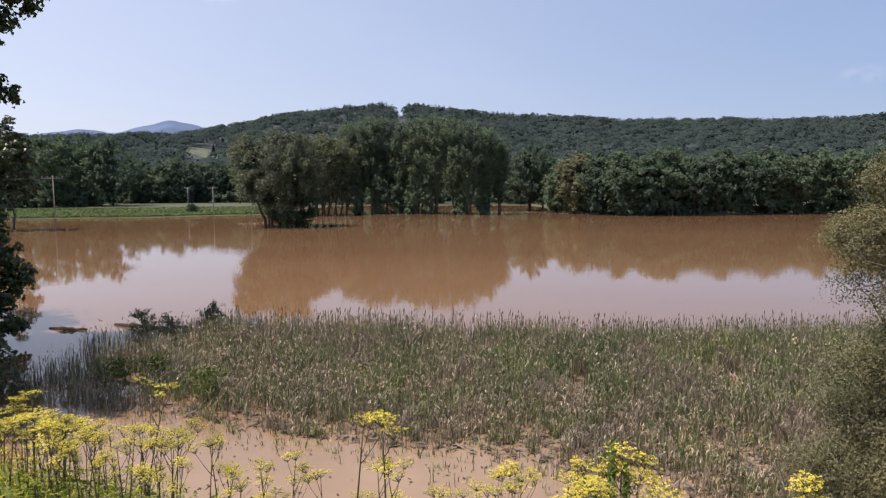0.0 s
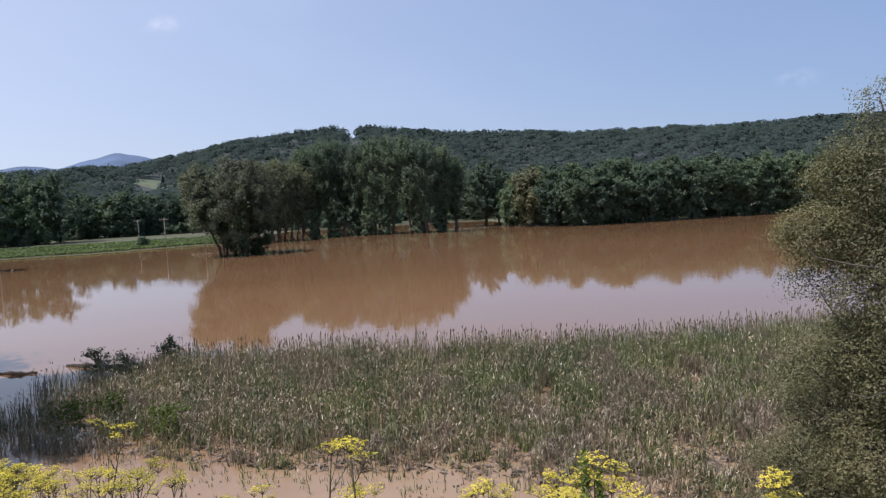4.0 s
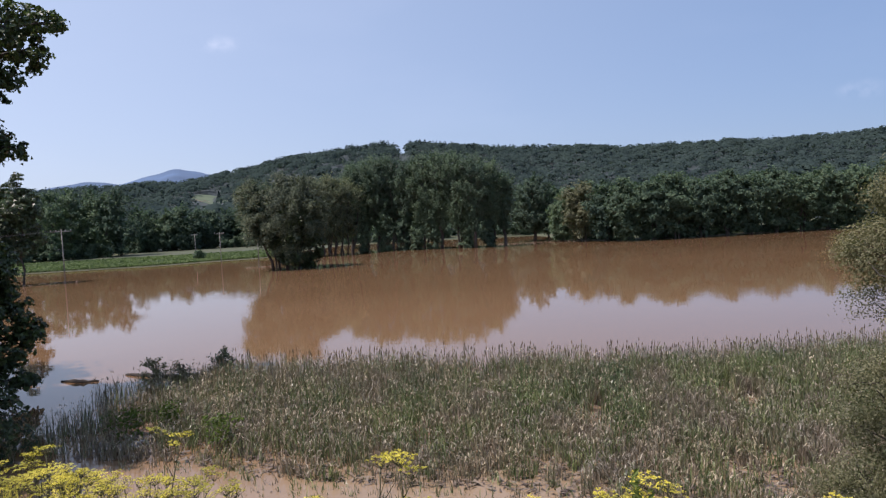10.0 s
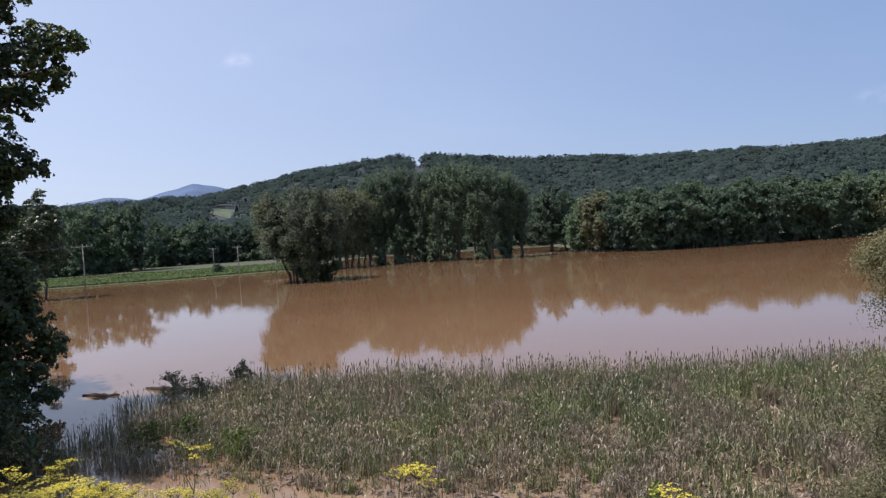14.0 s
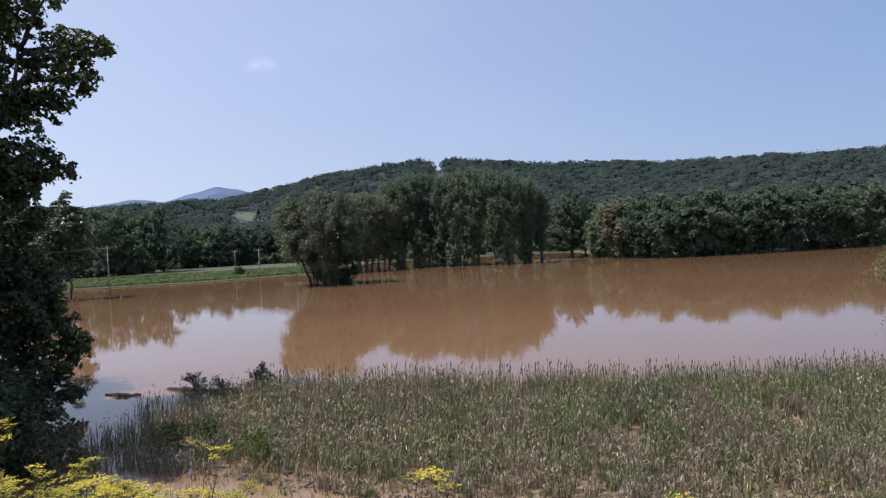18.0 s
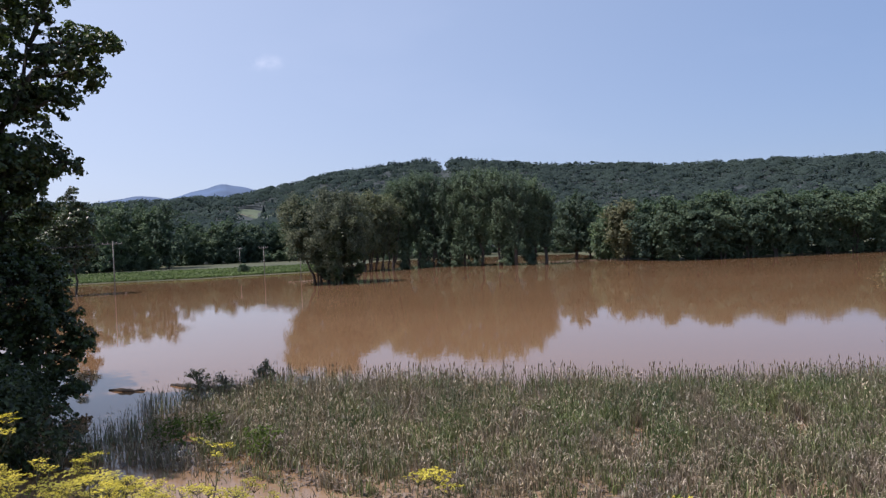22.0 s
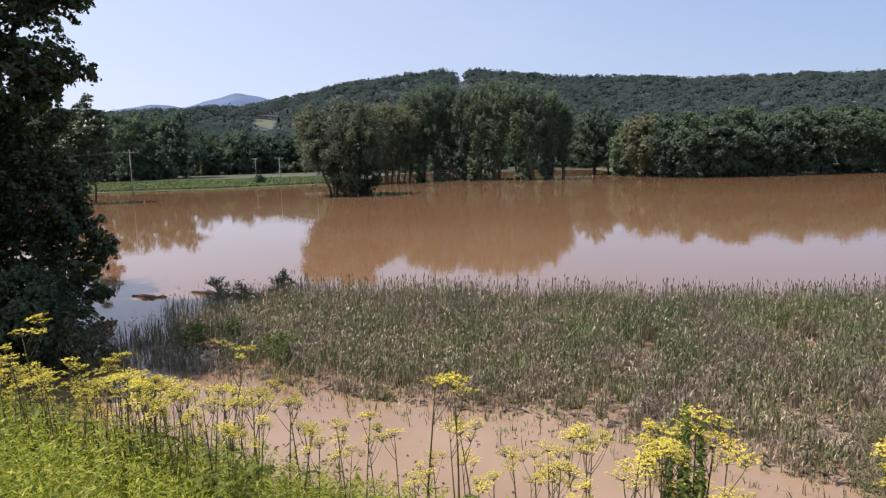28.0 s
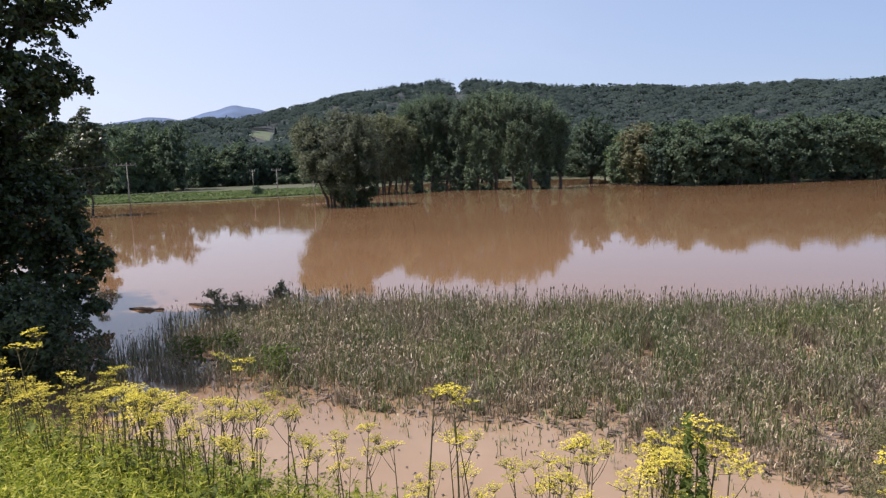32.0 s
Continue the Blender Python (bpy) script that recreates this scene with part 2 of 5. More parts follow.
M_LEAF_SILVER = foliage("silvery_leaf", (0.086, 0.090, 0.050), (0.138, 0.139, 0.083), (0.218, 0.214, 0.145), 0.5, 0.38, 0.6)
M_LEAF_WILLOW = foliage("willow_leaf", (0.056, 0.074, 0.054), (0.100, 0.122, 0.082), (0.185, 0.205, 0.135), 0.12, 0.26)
# poplar and shore leaves are greyed and blued in colour for hazy air
M_LEAF_POPLAR = foliage("hazed_poplar_leaf", (0.052, 0.086, 0.066), (0.073, 0.112, 0.084), (0.106, 0.148, 0.108), 0.09, 0.25, 0.8)
M_LEAF_BROAD = foliage("hazed_shore_leaf", (0.049, 0.086, 0.067), (0.069, 0.109, 0.080), (0.104, 0.147, 0.098), 0.05, 0.30, 0.8)
M_LEAF_RUST = foliage("bronze_leaf", (0.068, 0.082, 0.058), (0.094, 0.104, 0.072), (0.132, 0.138, 0.096), 0.1, 0.3)
# ridge leaves and needles carry the blue of distant air in their colours
M_FOREST = foliage("hazed_hill_leaf", (0.033, 0.050, 0.057), (0.038, 0.058, 0.065), (0.045, 0.067, 0.071), 0.035, 0.35, 1.0, spec=0.0)
M_CONIFER = foliage("hazed_conifer_needles", (0.016, 0.027, 0.033), (0.020, 0.033, 0.039), (0.025, 0.040, 0.045), 0.05, 0.1, 1.0, spec=0.0)
M_REED = foliage("cattail_blade", (0.054, 0.082, 0.034), (0.110, 0.148, 0.062), (0.268, 0.296, 0.156), 0.35, 0.18, 0.38, (0.182, 0.150, 0.114), (0.46, 0.61), spec=0.5)
M_REED_DRY = foliage("dry_cattail_blade", (0.135, 0.105, 0.082), (0.250, 0.205, 0.160), (0.450, 0.402, 0.325), 0.5, 0.15, 0.5, spec=0.3)
M_LITTER = foliage("sodden_litter", (0.065, 0.048, 0.041), (0.125, 0.096, 0.082), (0.200, 0.162, 0.135), 0.6, 0.05, 0.7)
M_PLUME = foliage("seed_plume", (0.11, 0.085, 0.065), (0.16, 0.125, 0.10), (0.22, 0.18, 0.14), 0.5, 0.2, 0.8)
M_WEED = foliage("bank_weed", (0.125, 0.170, 0.024), (0.265, 0.305, 0.045), (0.470, 0.455, 0.090), 0.8, 0.42, 0.55)
M_FORB = foliage("bright_forb", (0.042, 0.070, 0.018), (0.066, 0.102, 0.026), (0.095, 0.138, 0.036), 0.6, 0.35)
M_PARSNIP_LEAF = foliage("parsnip_leaf", (0.053, 0.079, 0.018), (0.090, 0.124, 0.029), (0.135, 0.165, 0.045), 0.6, 0.3)
M_CROP = foliage("crop_leaf", (0.053, 0.086, 0.033), (0.075, 0.117, 0.044), (0.105, 0.152, 0.057), 0.05, 0.3)
M_UMBEL = foliage("parsnip_blossom", (0.320, 0.286, 0.042), (0.450, 0.398, 0.066), (0.580, 0.520, 0.118), 2.0, 0.3, 0.7)


# ---- mesh helpers ----
def mesh_from(name, verts, faces, mat, smooth=False):
    """A mesh from arrays: verts (n, 3), faces (m, k)."""
    verts = np.asarray(verts, np.float32).reshape(-1, 3)
    faces = np.asarray(faces, np.int32)
    k = faces.shape[1]
    me = bpy.data.meshes.new(name)
    me.vertices.add(len(verts))
    me.vertices.foreach_set("co", verts.ravel())
    me.loops.add(faces.size)
    me.loops.foreach_set("vertex_index", faces.ravel())
    me.polygons.add(len(faces))
    me.polygons.foreach_set("loop_start", np.arange(0, faces.size, k, dtype=np.int32))
    me.polygons.foreach_set("use_smooth", np.full(len(faces), smooth))
    me.materials.append(mat)
    me.update(calc_edges=True)
    return me


def joined(pieces):
    vs, fs, o = [], [], 0
    for v, f in pieces:
        vs.append(np.asarray(v, float).reshape(-1, 3))
        fs.append(np.asarray(f, int) + o)
        o += len(vs[-1])
    return np.concatenate(vs), np.concatenate(fs)


def part(name, me, parent, label=""):
    ob = new(name, me)
    ob.parent = parent
    return tagged(ob, label) if label else ob


def unit(v):
    return v / np.maximum(np.linalg.norm(v, axis=-1, keepdims=True), 1e-9)


def leaves(rng, pos, out, length, width, spread=0.8, fold=0.25, simple=False):
    """Diamond leaves, two faces each folded along the rib (or three-cornered sprays): positions, the way they lean to, sizes."""
    n = len(pos)
    nrm = unit(out + rng.normal(0, spread, (n, 3)))
    a = unit(np.cross(nrm, rng.normal(0, 1, (n, 3))))
    b = np.cross(nrm, a)
    ln = (length * rng.uniform(0.6, 1.35, n))[:, None]
    wd = (width * rng.uniform(0.6, 1.35, n))[:, None]
    if simple:
        v = np.stack([pos - a * ln * 0.5 + b * wd * rng.uniform(-0.5, 0.5, (n, 1)), pos + b * wd * 0.62 + a * ln * rng.uniform(0, 0.5, (n, 1)), pos - b * wd * 0.62 + a * ln * rng.uniform(0.1, 0.6, (n, 1))], 1)
        return v.reshape(-1, 3), np.arange(n * 3).reshape(-1, 3)
    v = np.stack([pos - a * ln / 2, pos + b * wd / 2 - a * ln * 0.08 + nrm * wd * fold, pos + a * ln / 2, pos - b * wd / 2 - a * ln * 0.08 + nrm * wd * fold], 1)
    i = np.arange(n)[:, None] * 4
    f = np.concatenate([i + [0, 1, 2], i + [0, 2, 3]])
    return v.reshape(-1, 3), f


def tube(path, radii, sides=7):
    """A tapered tube along a path (quads as pairs of triangles), capped at its end."""
    path = np.asarray(path, float)
    radii = np.asarray(radii, float)
    d = unit(np.gradient(path, axis=0))
    ref = np.where(np.abs(d[:, 2:3]) > 0.9, [[1.0, 0, 0]], [[0, 0, 1.0]])
    u = unit(np.cross(d, ref))
    w = np.cross(d, u)
    an = np.arange(sides) * 2 * math.pi / sides
    v = path[:, None] + radii[:, None, None] * (u[:, None] * np.cos(an)[None, :, None] + w[:, None] * np.sin(an)[None, :, None])
    f = []
    for i in range(len(path) - 1):
        for j in range(sides):
            q = i * sides + j
            r = i * sides + (j + 1) % sides
            f += [(q, r, r + sides), (q, r + sides, q + sides)]
    e = (len(path) - 1) * sides
    f += [(e, e + j, e + j + 1) for j in range(1, sides - 1)]
    f += [(0, j + 1, j) for j in range(1, sides - 1)]
    return v.reshape(-1, 3), np.array(f)


def limb(rng, a, b, r0, r1, sag=0.0, wob=0.06, steps=6):
    a, b = np.asarray(a, float), np.asarray(b, float)
    t = np.linspace(0, 1, steps)[:, None]
    p = a + (b - a) * t
    L = np.linalg.norm(b - a)
    p[1:-1] += rng.normal(0, wob * L / steps, (steps - 2, 3))
    p[:, 2] += sag * L * (4 * t[:, 0] * (1 - t[:, 0]))
    return p, np.linspace(r0, r1, steps)


def tree(name, x, y, z, height, profile, leaf, bark, rng, n_leaf=5000, n_clump=46, clump=0.16, size=0.55, aspect=0.7, trunks=((0, 0, 0.0, 0.0),), trunk_r=0.3, clear=0.1, droop=0.0, label="", category="tree", group="", limbs=9, shell=0.55, loose=0.2, boughs=0, bough=0.42, simple=None):
    """A tree: tapered trunks with limbs, and a crown of leaf sprays in clumps inside the outline profile [(height share, radius)]."""
    top = new(name)
    top.location = (x, y, z)
    ph = np.array([p[0] for p in profile]) * height
    pr = np.array([p[1] for p in profile])
    # boughs fill the outline; sprays sit on the boughs
    nb = boughs or int(np.clip(n_clump / 11, 8, 30))
    bh = ph[0] + (ph[-1] * 0.9 - ph[0]) * (np.arange(nb * 4) + rng.uniform(0, 1, nb * 4)) / (nb * 4)
    rng.shuffle(bh)
    w = np.interp(bh, ph, pr)
    keep = rng.uniform(0, pr.max(), len(bh)) < w + 0.1 * pr.max()
    bh, w = bh[keep][:nb], w[keep][:nb]
    nb = len(bh)
    ba = np.arange(nb) * 2.399 + rng.normal(0, 0.5, nb)
    br = np.minimum(pr.max() * bough * rng.uniform(0.65, 1.3, nb), w * 0.85 + 0.12 * pr.max())
    bd = np.maximum(w - br * 0.55, 0) * np.sqrt(rng.uniform(0.25, 1.0, nb))
    bc = np.stack([bd * np.cos(ba), bd * np.sin(ba), bh], 1)
    who = rng.choice(nb, n_clump, p=br ** 2 / (br ** 2).sum())
    cd = unit(rng.normal(0, 1, (n_clump, 3)) + [0, 0, 0.25])
    cc = bc[who] + cd * (br[who] * rng.uniform(0.55, 1.0, n_clump))[:, None] * [1, 1, 0.85]
    cr = clump * pr.max() * 2 * rng.uniform(0.5, 1.3, n_clump)
    cc[:, 2] = np.clip(cc[:, 2], clear + 0.3 * cr, height)
    pieces = []
    mains = []
    for dx, dy, lx, ly in trunks:
        tip = np.array([dx + lx, dy + ly, height * rng.uniform(0.72, 0.86)])
        p, r = limb(rng, (dx, dy, -0.4), tip, trunk_r / math.sqrt(len(trunks)) * 1.25, 0.04, 0, 0.10, 9)
        part("trunk", mesh_from("trunk", *tube(p, r), bark, True), top)
        mains.append(p)
    for k in range(min(limbs, len(cc))):
        c = cc[k]
        p = mains[k % len(mains)]
        j = int(np.clip(np.searchsorted(p[:, 2], c[2] * 0.72), 1, len(p) - 2))
        q, r = limb(rng, p[j], c, trunk_r * 0.32, 0.02, 0.05, 0.12)
        pieces.append(tube(q, r, 5))
    if pieces:
        tagged(part("branchwork", mesh_from("branchwork", *joined(pieces), bark, True), top), kind="stuff")
    which = rng.choice(len(cc), n_leaf, p=cr ** 2 / (cr ** 2).sum())
    d = unit(rng.normal(0, 1, (n_leaf, 3)) + [0, 0, 0.35])
    rr = cr[which] * rng.uniform(shell, 1.08, n_leaf)
    pos = cc[which] + d * rr[:, None] * [1, 1, 0.8]
    m = int(n_leaf * loose)
    if m:
        lb = rng.choice(nb, m, p=br ** 2 / (br ** 2).sum())
        pos[:m] = bc[lb] + d[:m] * (br[lb] * rng.uniform(0.3, 1.05, m))[:, None]
        d[m:] = unit(d[m:] * 0.6 + cd[which[m:]] * 0.7)
    pos[:, 2] -= droop * rng.uniform(0, 1, n_leaf) ** 2 * cr[which]
    pos[:, 2] = np.maximum(pos[:, 2], clear)
    lv, lf = leaves(rng, pos, d * 0.8 + [0, 0, 0.35], size, size * aspect, 0.55, simple=math.hypot(x, y) > 60 if simple is None else simple)
    tagged(part("crown", mesh_from("crown", lv, lf, leaf), top), kind="stuff")
    return tagged(top, label, category, group)


def boughed(name, x, y, z, height, profile, leaf, bark, rng, boughs=50, twigs=22, per=26, twig=1.0, size=0.4, aspect=0.6, rise=0.4, droop=0.2, spray=0.5, trunks=((0, 0, 0.0, 0.0),), trunk_r=0.3, clear=0.1, label="", category="tree", group="", lean=0.0, inner=0.45, wood=False, low=0.0, simple=False, bare=0.0, tuft=0.1, thin=0.0):
    """A tree grown bough by bough: each bough arcs from a trunk to the outline profile [(height share, radius)], with leafy twigs along it."""
    top = new(name)
    top.location = (x, y, z)
    ph = np.array([p[0] for p in profile]) * height
    pr = np.array([p[1] for p in profile])
    mains = []
    for dx, dy, lx, ly in trunks:
        tip = np.array([dx + lx, dy + ly, height * rng.uniform(0.80, 0.93)])
        p, r = limb(rng, (dx, dy, -0.5), tip, trunk_r / math.sqrt(len(trunks)) * 1.25, 0.03, 0, 0.12, 10)
        part("trunk", mesh_from("trunk", *tube(p, r), bark, True), top)
        mains.append(p)
    hs = rng.uniform(ph[0], ph[-1], boughs * 12)
    ws = np.interp(hs, ph, pr)
    hs = hs[rng.uniform(0, pr.max(), len(hs)) < ws + 0.12 * pr.max()][:boughs]
    ws = np.interp(hs, ph, pr)
    nb = len(hs)
    az = np.arange(nb) * 2.399 + rng.normal(0, 0.35, nb)
    rad = ws * np.where(rng.uniform(0, 1, nb) < inner, rng.uniform(0.25, 0.8, nb), rng.uniform(0.85, 1.0, nb))
    tips = np.stack([rad * np.cos(az) + lean * hs / height, rad * np.sin(az), hs], 1)
    wood_pieces, lp, ld = [], [], []
    for i in range(nb):
        p = min(mains, key=lambda q: abs(np.interp(hs[i], q[:, 2], q[:, 0]) - tips[i, 0]) + 0.3 * rng.uniform(0, pr.max()))
        ha = np.clip(hs[i] - rise * rad[i] - rng.uniform(0, 0.06) * height, max(low, 0.02 * height), p[-1, 2])
        a = np.array([np.interp(ha, p[:, 2], p[:, k]) for k in range(3)])
        t = np.linspace(0, 1, 7)[:, None]
        c = (a + tips[i]) / 2 + [0, 0, (0.16 + droop * 0.5) * rad[i]]
        path = a * (1 - t) ** 2 + 2 * c * t * (1 - t) + tips[i] * t ** 2
        L = np.linalg.norm(tips[i] - a)
        path[1:-1] += rng.normal(0, 0.02 * L, (5, 3))
        keep = slice(None) if wood or not simple else slice(0, None, 3)
        wood_pieces.append(tube(path[keep], np.linspace(max(trunk_r * 0.16, 0.006), min(0.02, trunk_r * 0.12), 7)[keep], 5 if wood or not simple else 3))
        if hs[i] > 0.58 * height and rng.uniform() < thin:
            continue
        u = 1 - (1 - bare) * rng.uniform(0, 1, twigs) ** 1.15 * min(1.0, 0.35 + 1.6 * twig / max(L, 0.1))
        f0 = np.stack([np.interp(u, t[:, 0], path[:, k]) for k in range(3)], 1)
        f1 = np.stack([np.interp(np.minimum(u + 0.08, 1.0), t[:, 0], path[:, k]) - np.interp(np.minimum(u + 0.08, 1.0) - 0.1, t[:, 0], path[:, k]) for k in range(3)], 1)
        d = unit(unit(f1) * 0.7 + rng.normal(0, spray, (twigs, 3)) * [1, 1, 0.75] + [0, 0, rise * 0.5 - droop * 0.6])
        ln = twig * rng.uniform(0.45, 1.2, twigs)
        if wood:
            for j in range(twigs):
                e = f0[j] + d[j] * ln[j]
                wood_pieces.append(tube([f0[j], f0[j] + d[j] * ln[j] * 0.5, e - [0, 0, droop * ln[j] * 0.4]], (0.006, 0.004, 0.002), 3))
        s = rng.uniform(tuft, 1.05, (twigs, per))
        q = f0[:, None] + d[:, None] * (s * ln[:, None])[..., None]
        q[..., 2] -= droop * 0.4 * s ** 2 * ln[:, None]
        q += rng.normal(0, 0.13 * twig, q.shape) * (0.5 + 0.5 * s[..., None])
        lp.append(q.reshape(-1, 3))
        ld.append(np.repeat(unit(d * 0.5 + [0, 0, 0.6] + unit(tips[i] - [0, 0, tips[i, 2] - 0.2])[None] * 0.5), per, 0))
    pos, out = np.concatenate(lp), np.concatenate(ld)
    pos[:, 2] = np.where(pos[:, 2] < clear, clear + rng.uniform(0, 0.12, len(pos)) * height, pos[:, 2])
    tagged(part("branchwork", mesh_from("branchwork", *joined(wood_pieces), bark, True), top), kind="stuff")
    lv, lf = leaves(rng, pos, out, size, size * aspect, 0.55, simple=simple)
    tagged(part("crown", mesh_from("crown", lv, lf, leaf), top), kind="stuff")
    return tagged(top, label, category, group)


# ---- the lie of the land ----
SKYLINE = ((-60, 3.65), (-36, 3.51), (-29.5, 3.54), (-25, 3.6), (-21, 3.87), (-18.5, 4.31), (-16.8, 4.6), (-14.1, 5.18), (-11.4, 5.72), (-7.7, 6.21), (-5.4, 6.4), (-4.5, 6.3), (-3.9, 6.0), (-3.45, 5.9), (-3.1, 6.1), (-2.6, 6.3), (-2.0, 6.26), (0, 6.14), (6, 5.51), (10.4, 5.27), (14.6, 5.04), (18.6, 4.84), (22.4, 4.74), (26, 4.67), (30, 4.55), (60, 4.45))
SHORE = ((-60, 169.2), (-32, 141.2), (-23.5, 135.1), (-15, 140.0), (-12, 165.0), (-9, 190.0), (7.5, 190.0), (9.2, 150.0), (14.7, 131.5), (20.8, 138.3), (27.3, 151.4), (60, 202.7))
RIDGE_AT, FOOT_AT, CANOPY = 1300.0, 500.0, 12.0


def table(rows, az):
    return np.interp(az, [r[0] for r in rows], [r[1] for r in rows])


def bank_s(x, y):
    return 0.34 * x + 0.94 * y


def ground(x, y):
    """Height of the land: the bank under the camera, the flooded bottom, the fields beyond and the wooded ridge."""
    x, y = np.asarray(x, float), np.asarray(y, float)
    az, r = np.degrees(np.arctan2(x, y)), np.hypot(x, y)
    s = bank_s(x, y)
    near = np.maximum(4.4 - 0.318 * np.clip(s, 0, 4.0) - 0.75 * np.clip(s - 4.0, 0, None), -0.8)
    front = np.cos(np.radians(az)) > 0.1
    shore = table(SHORE, az)
    far = np.clip((r - shore) * 0.03, -0.8, 0.25) + np.clip(r - shore - 8, 0, 230) * 0.011
    t = np.clip((r - FOOT_AT) / (RIDGE_AT - FOOT_AT), 0, 1)
    ease = t * t * (3 - 2 * t) * 0.55 + t * 0.45
    ridge = 6 + RIDGE_AT * np.tan(np.radians(table(SKYLINE, az))) - CANOPY
    far = far + ease * (1 - t) * (16 * np.sin(az * 0.55 + r / 130) + 11 * np.sin(az * 1.25 - r / 85)) + (ridge - 3) * ease - np.clip(r - RIDGE_AT, 0, None) * 0.03 + np.clip(r - RIDGE_AT - 5, 0, 60) * 0.14 * (np.abs(az + 3.5) > 0.6)
    return np.where(front & (s > 8), np.where(r > 80, far, np.maximum(near, -0.8)), near)


AZ = np.concatenate([np.arange(-180, -50, 10), np.arange(-50, -6, 1.0), np.arange(-6, -1, 0.25), np.arange(-1, 50.01, 1.0), np.arange(60, 181, 10)])
RR = np.concatenate([[0.0], np.linspace(1.5, 16, 22), np.geomspace(18, 78, 12), np.linspace(82, 260, 56), np.linspace(270, 500, 16), np.linspace(520, 1300, 40), np.linspace(1320, 1440, 7), np.geomspace(1500, 4900, 10)])
ga, gr = np.meshgrid(np.radians(AZ), RR, indexing="ij")
gx, gy = gr * np.sin(ga), gr * np.cos(ga)
gz = ground(gx, gy)
gz[np.cos(ga) <= 0.1] = np.minimum(gz[np.cos(ga) <= 0.1], 4.4)
na, nr = ga.shape
ii, jj = np.meshgrid(np.arange(na - 1), np.arange(nr - 1), indexing="ij")
q = (ii * nr + jj).ravel()
gf = np.stack([q, q + 1, q + nr + 1, q + nr], 1)
me = mesh_from("ground", np.stack([gx, gy, gz], -1), gf[:, ::-1], M_GROUND, True)
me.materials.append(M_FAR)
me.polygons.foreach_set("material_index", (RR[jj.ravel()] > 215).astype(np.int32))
tagged(new("ground", me), "grassy bank, flooded bottomland and wooded ridge beyond", "ground", kind="structure")

# flood water, one level sheet
wa = np.radians(np.arange(-64, 64.1, 2))
wr = np.concatenate([np.linspace(7, 40, 12), np.geomspace(45, 215, 18)])
wg, wq = np.meshgrid(wa, wr, indexing="ij")
wv = np.stack([wq * np.sin(wg), wq * np.cos(wg), 0 * wq], -1)
n1, n2 = wg.shape
ii, jj = np.meshgrid(np.arange(n1 - 1), np.arange(n2 - 1), indexing="ij")
q = (ii * n2 + jj).ravel()
me = mesh_from("water", wv, np.stack([q, q + 1, q + n2 + 1, q + n2], 1)[:, ::-1], M_WATER, True)
tagged(new("water", me), "still brown muddy flood water mirroring trees and sky", "water", kind="structure")


def polar(az, r):
    return r * math.sin(radians(az)), r * math.cos(radians(az))


def patch(name, az0, az1, near, far, mat, label, lift=0.05, n=40, m=14):
    """A sheet of land draped on the ground, between two distances given along the azimuths."""
    a = np.linspace(az0, az1, n)
    rn, rf = table(near, a), table(far, a)
    t = np.linspace(0, 1, m)
    rr = rn[:, None] + (rf - rn)[:, None] * t
    aa = np.radians(a)[:, None] + 0 * rr
    x, y = rr * np.sin(aa), rr * np.cos(aa)
    v = np.stack([x, y, ground(x, y) + lift], -1)
    i, j = np.meshgrid(np.arange(n - 1), np.arange(m - 1), indexing="ij")
    k = (i * m + j).ravel()
    return tagged(new(name, mesh_from(name, v, np.stack([k, k + m, k + m + 1, k + 1], 1), mat, True)), label, "field", kind="structure")


FIELD_NEAR = ((-40, 151), (-32, 143), (-23.5, 137), (-15, 142), (-12, 153))
FIELD_FAR = ((-40, 186), (-32, 178), (-27, 172), (-22, 168), (-15, 168), (-12, 170))
HAY_FAR = ((-40, 187), (-32, 180), (-27, 184), (-24.5, 200), (-10, 200))
patch("crop_field", -40, -12, FIELD_NEAR, FIELD_FAR, M_CROP_SOIL, "green field of low row crops at the flood's edge")
patch("hay_meadow", -32, -10, FIELD_FAR, HAY_FAR, M_HAY, "pale dry meadow strip before the woods", 0.08)
patch("shore_meadow", -9, 9.5, ((-9, 193), (7.5, 193), (9.5, 175)), ((-9, 206), (9.5, 200)), M_HAY, "pale flooded meadow behind the poplars", 0.08)
patch("hill_pasture", -20.3, -17.0, ((-20.3, 850), (-19, 815), (-17, 830)), ((-20.3, 895), (-19, 925), (-17, 915)), M_HILLFIELD, "light green pasture clearing on the hillside", 0.4)

# crop rows
rng = np.random.default_rng(5)
cx, cy = [], []
for k in range(70):
    a = np.radians(np.linspace(-40, -12.5, 900) + rng.normal(0, 0.01, 900))
    r = table(FIELD_NEAR, np.degrees(a)) + 0.8 + (table(FIELD_FAR, np.degrees(a)) - table(FIELD_NEAR, np.degrees(a))) * (k / 70) ** 1.3
    keep = rng.uniform(0, 1, 900) < 0.72
    cx.append((r * np.sin(a))[keep])
    cy.append((r * np.cos(a))[keep])
cx, cy = np.concatenate(cx), np.concatenate(cy)
pos = np.stack([cx, cy, ground(cx, cy) + rng.uniform(0.08, 0.3, len(cx))], 1)
lv, lf = leaves(rng, pos, np.tile([0, -0.3, 0.8], (len(pos), 1)), 0.5, 0.36, 0.5, simple=True)
tagged(new("crop_rows", mesh_from("crop_rows", lv, lf, M_CROP)), "rows of low green leafy crop plants", "crops", kind="stuff")

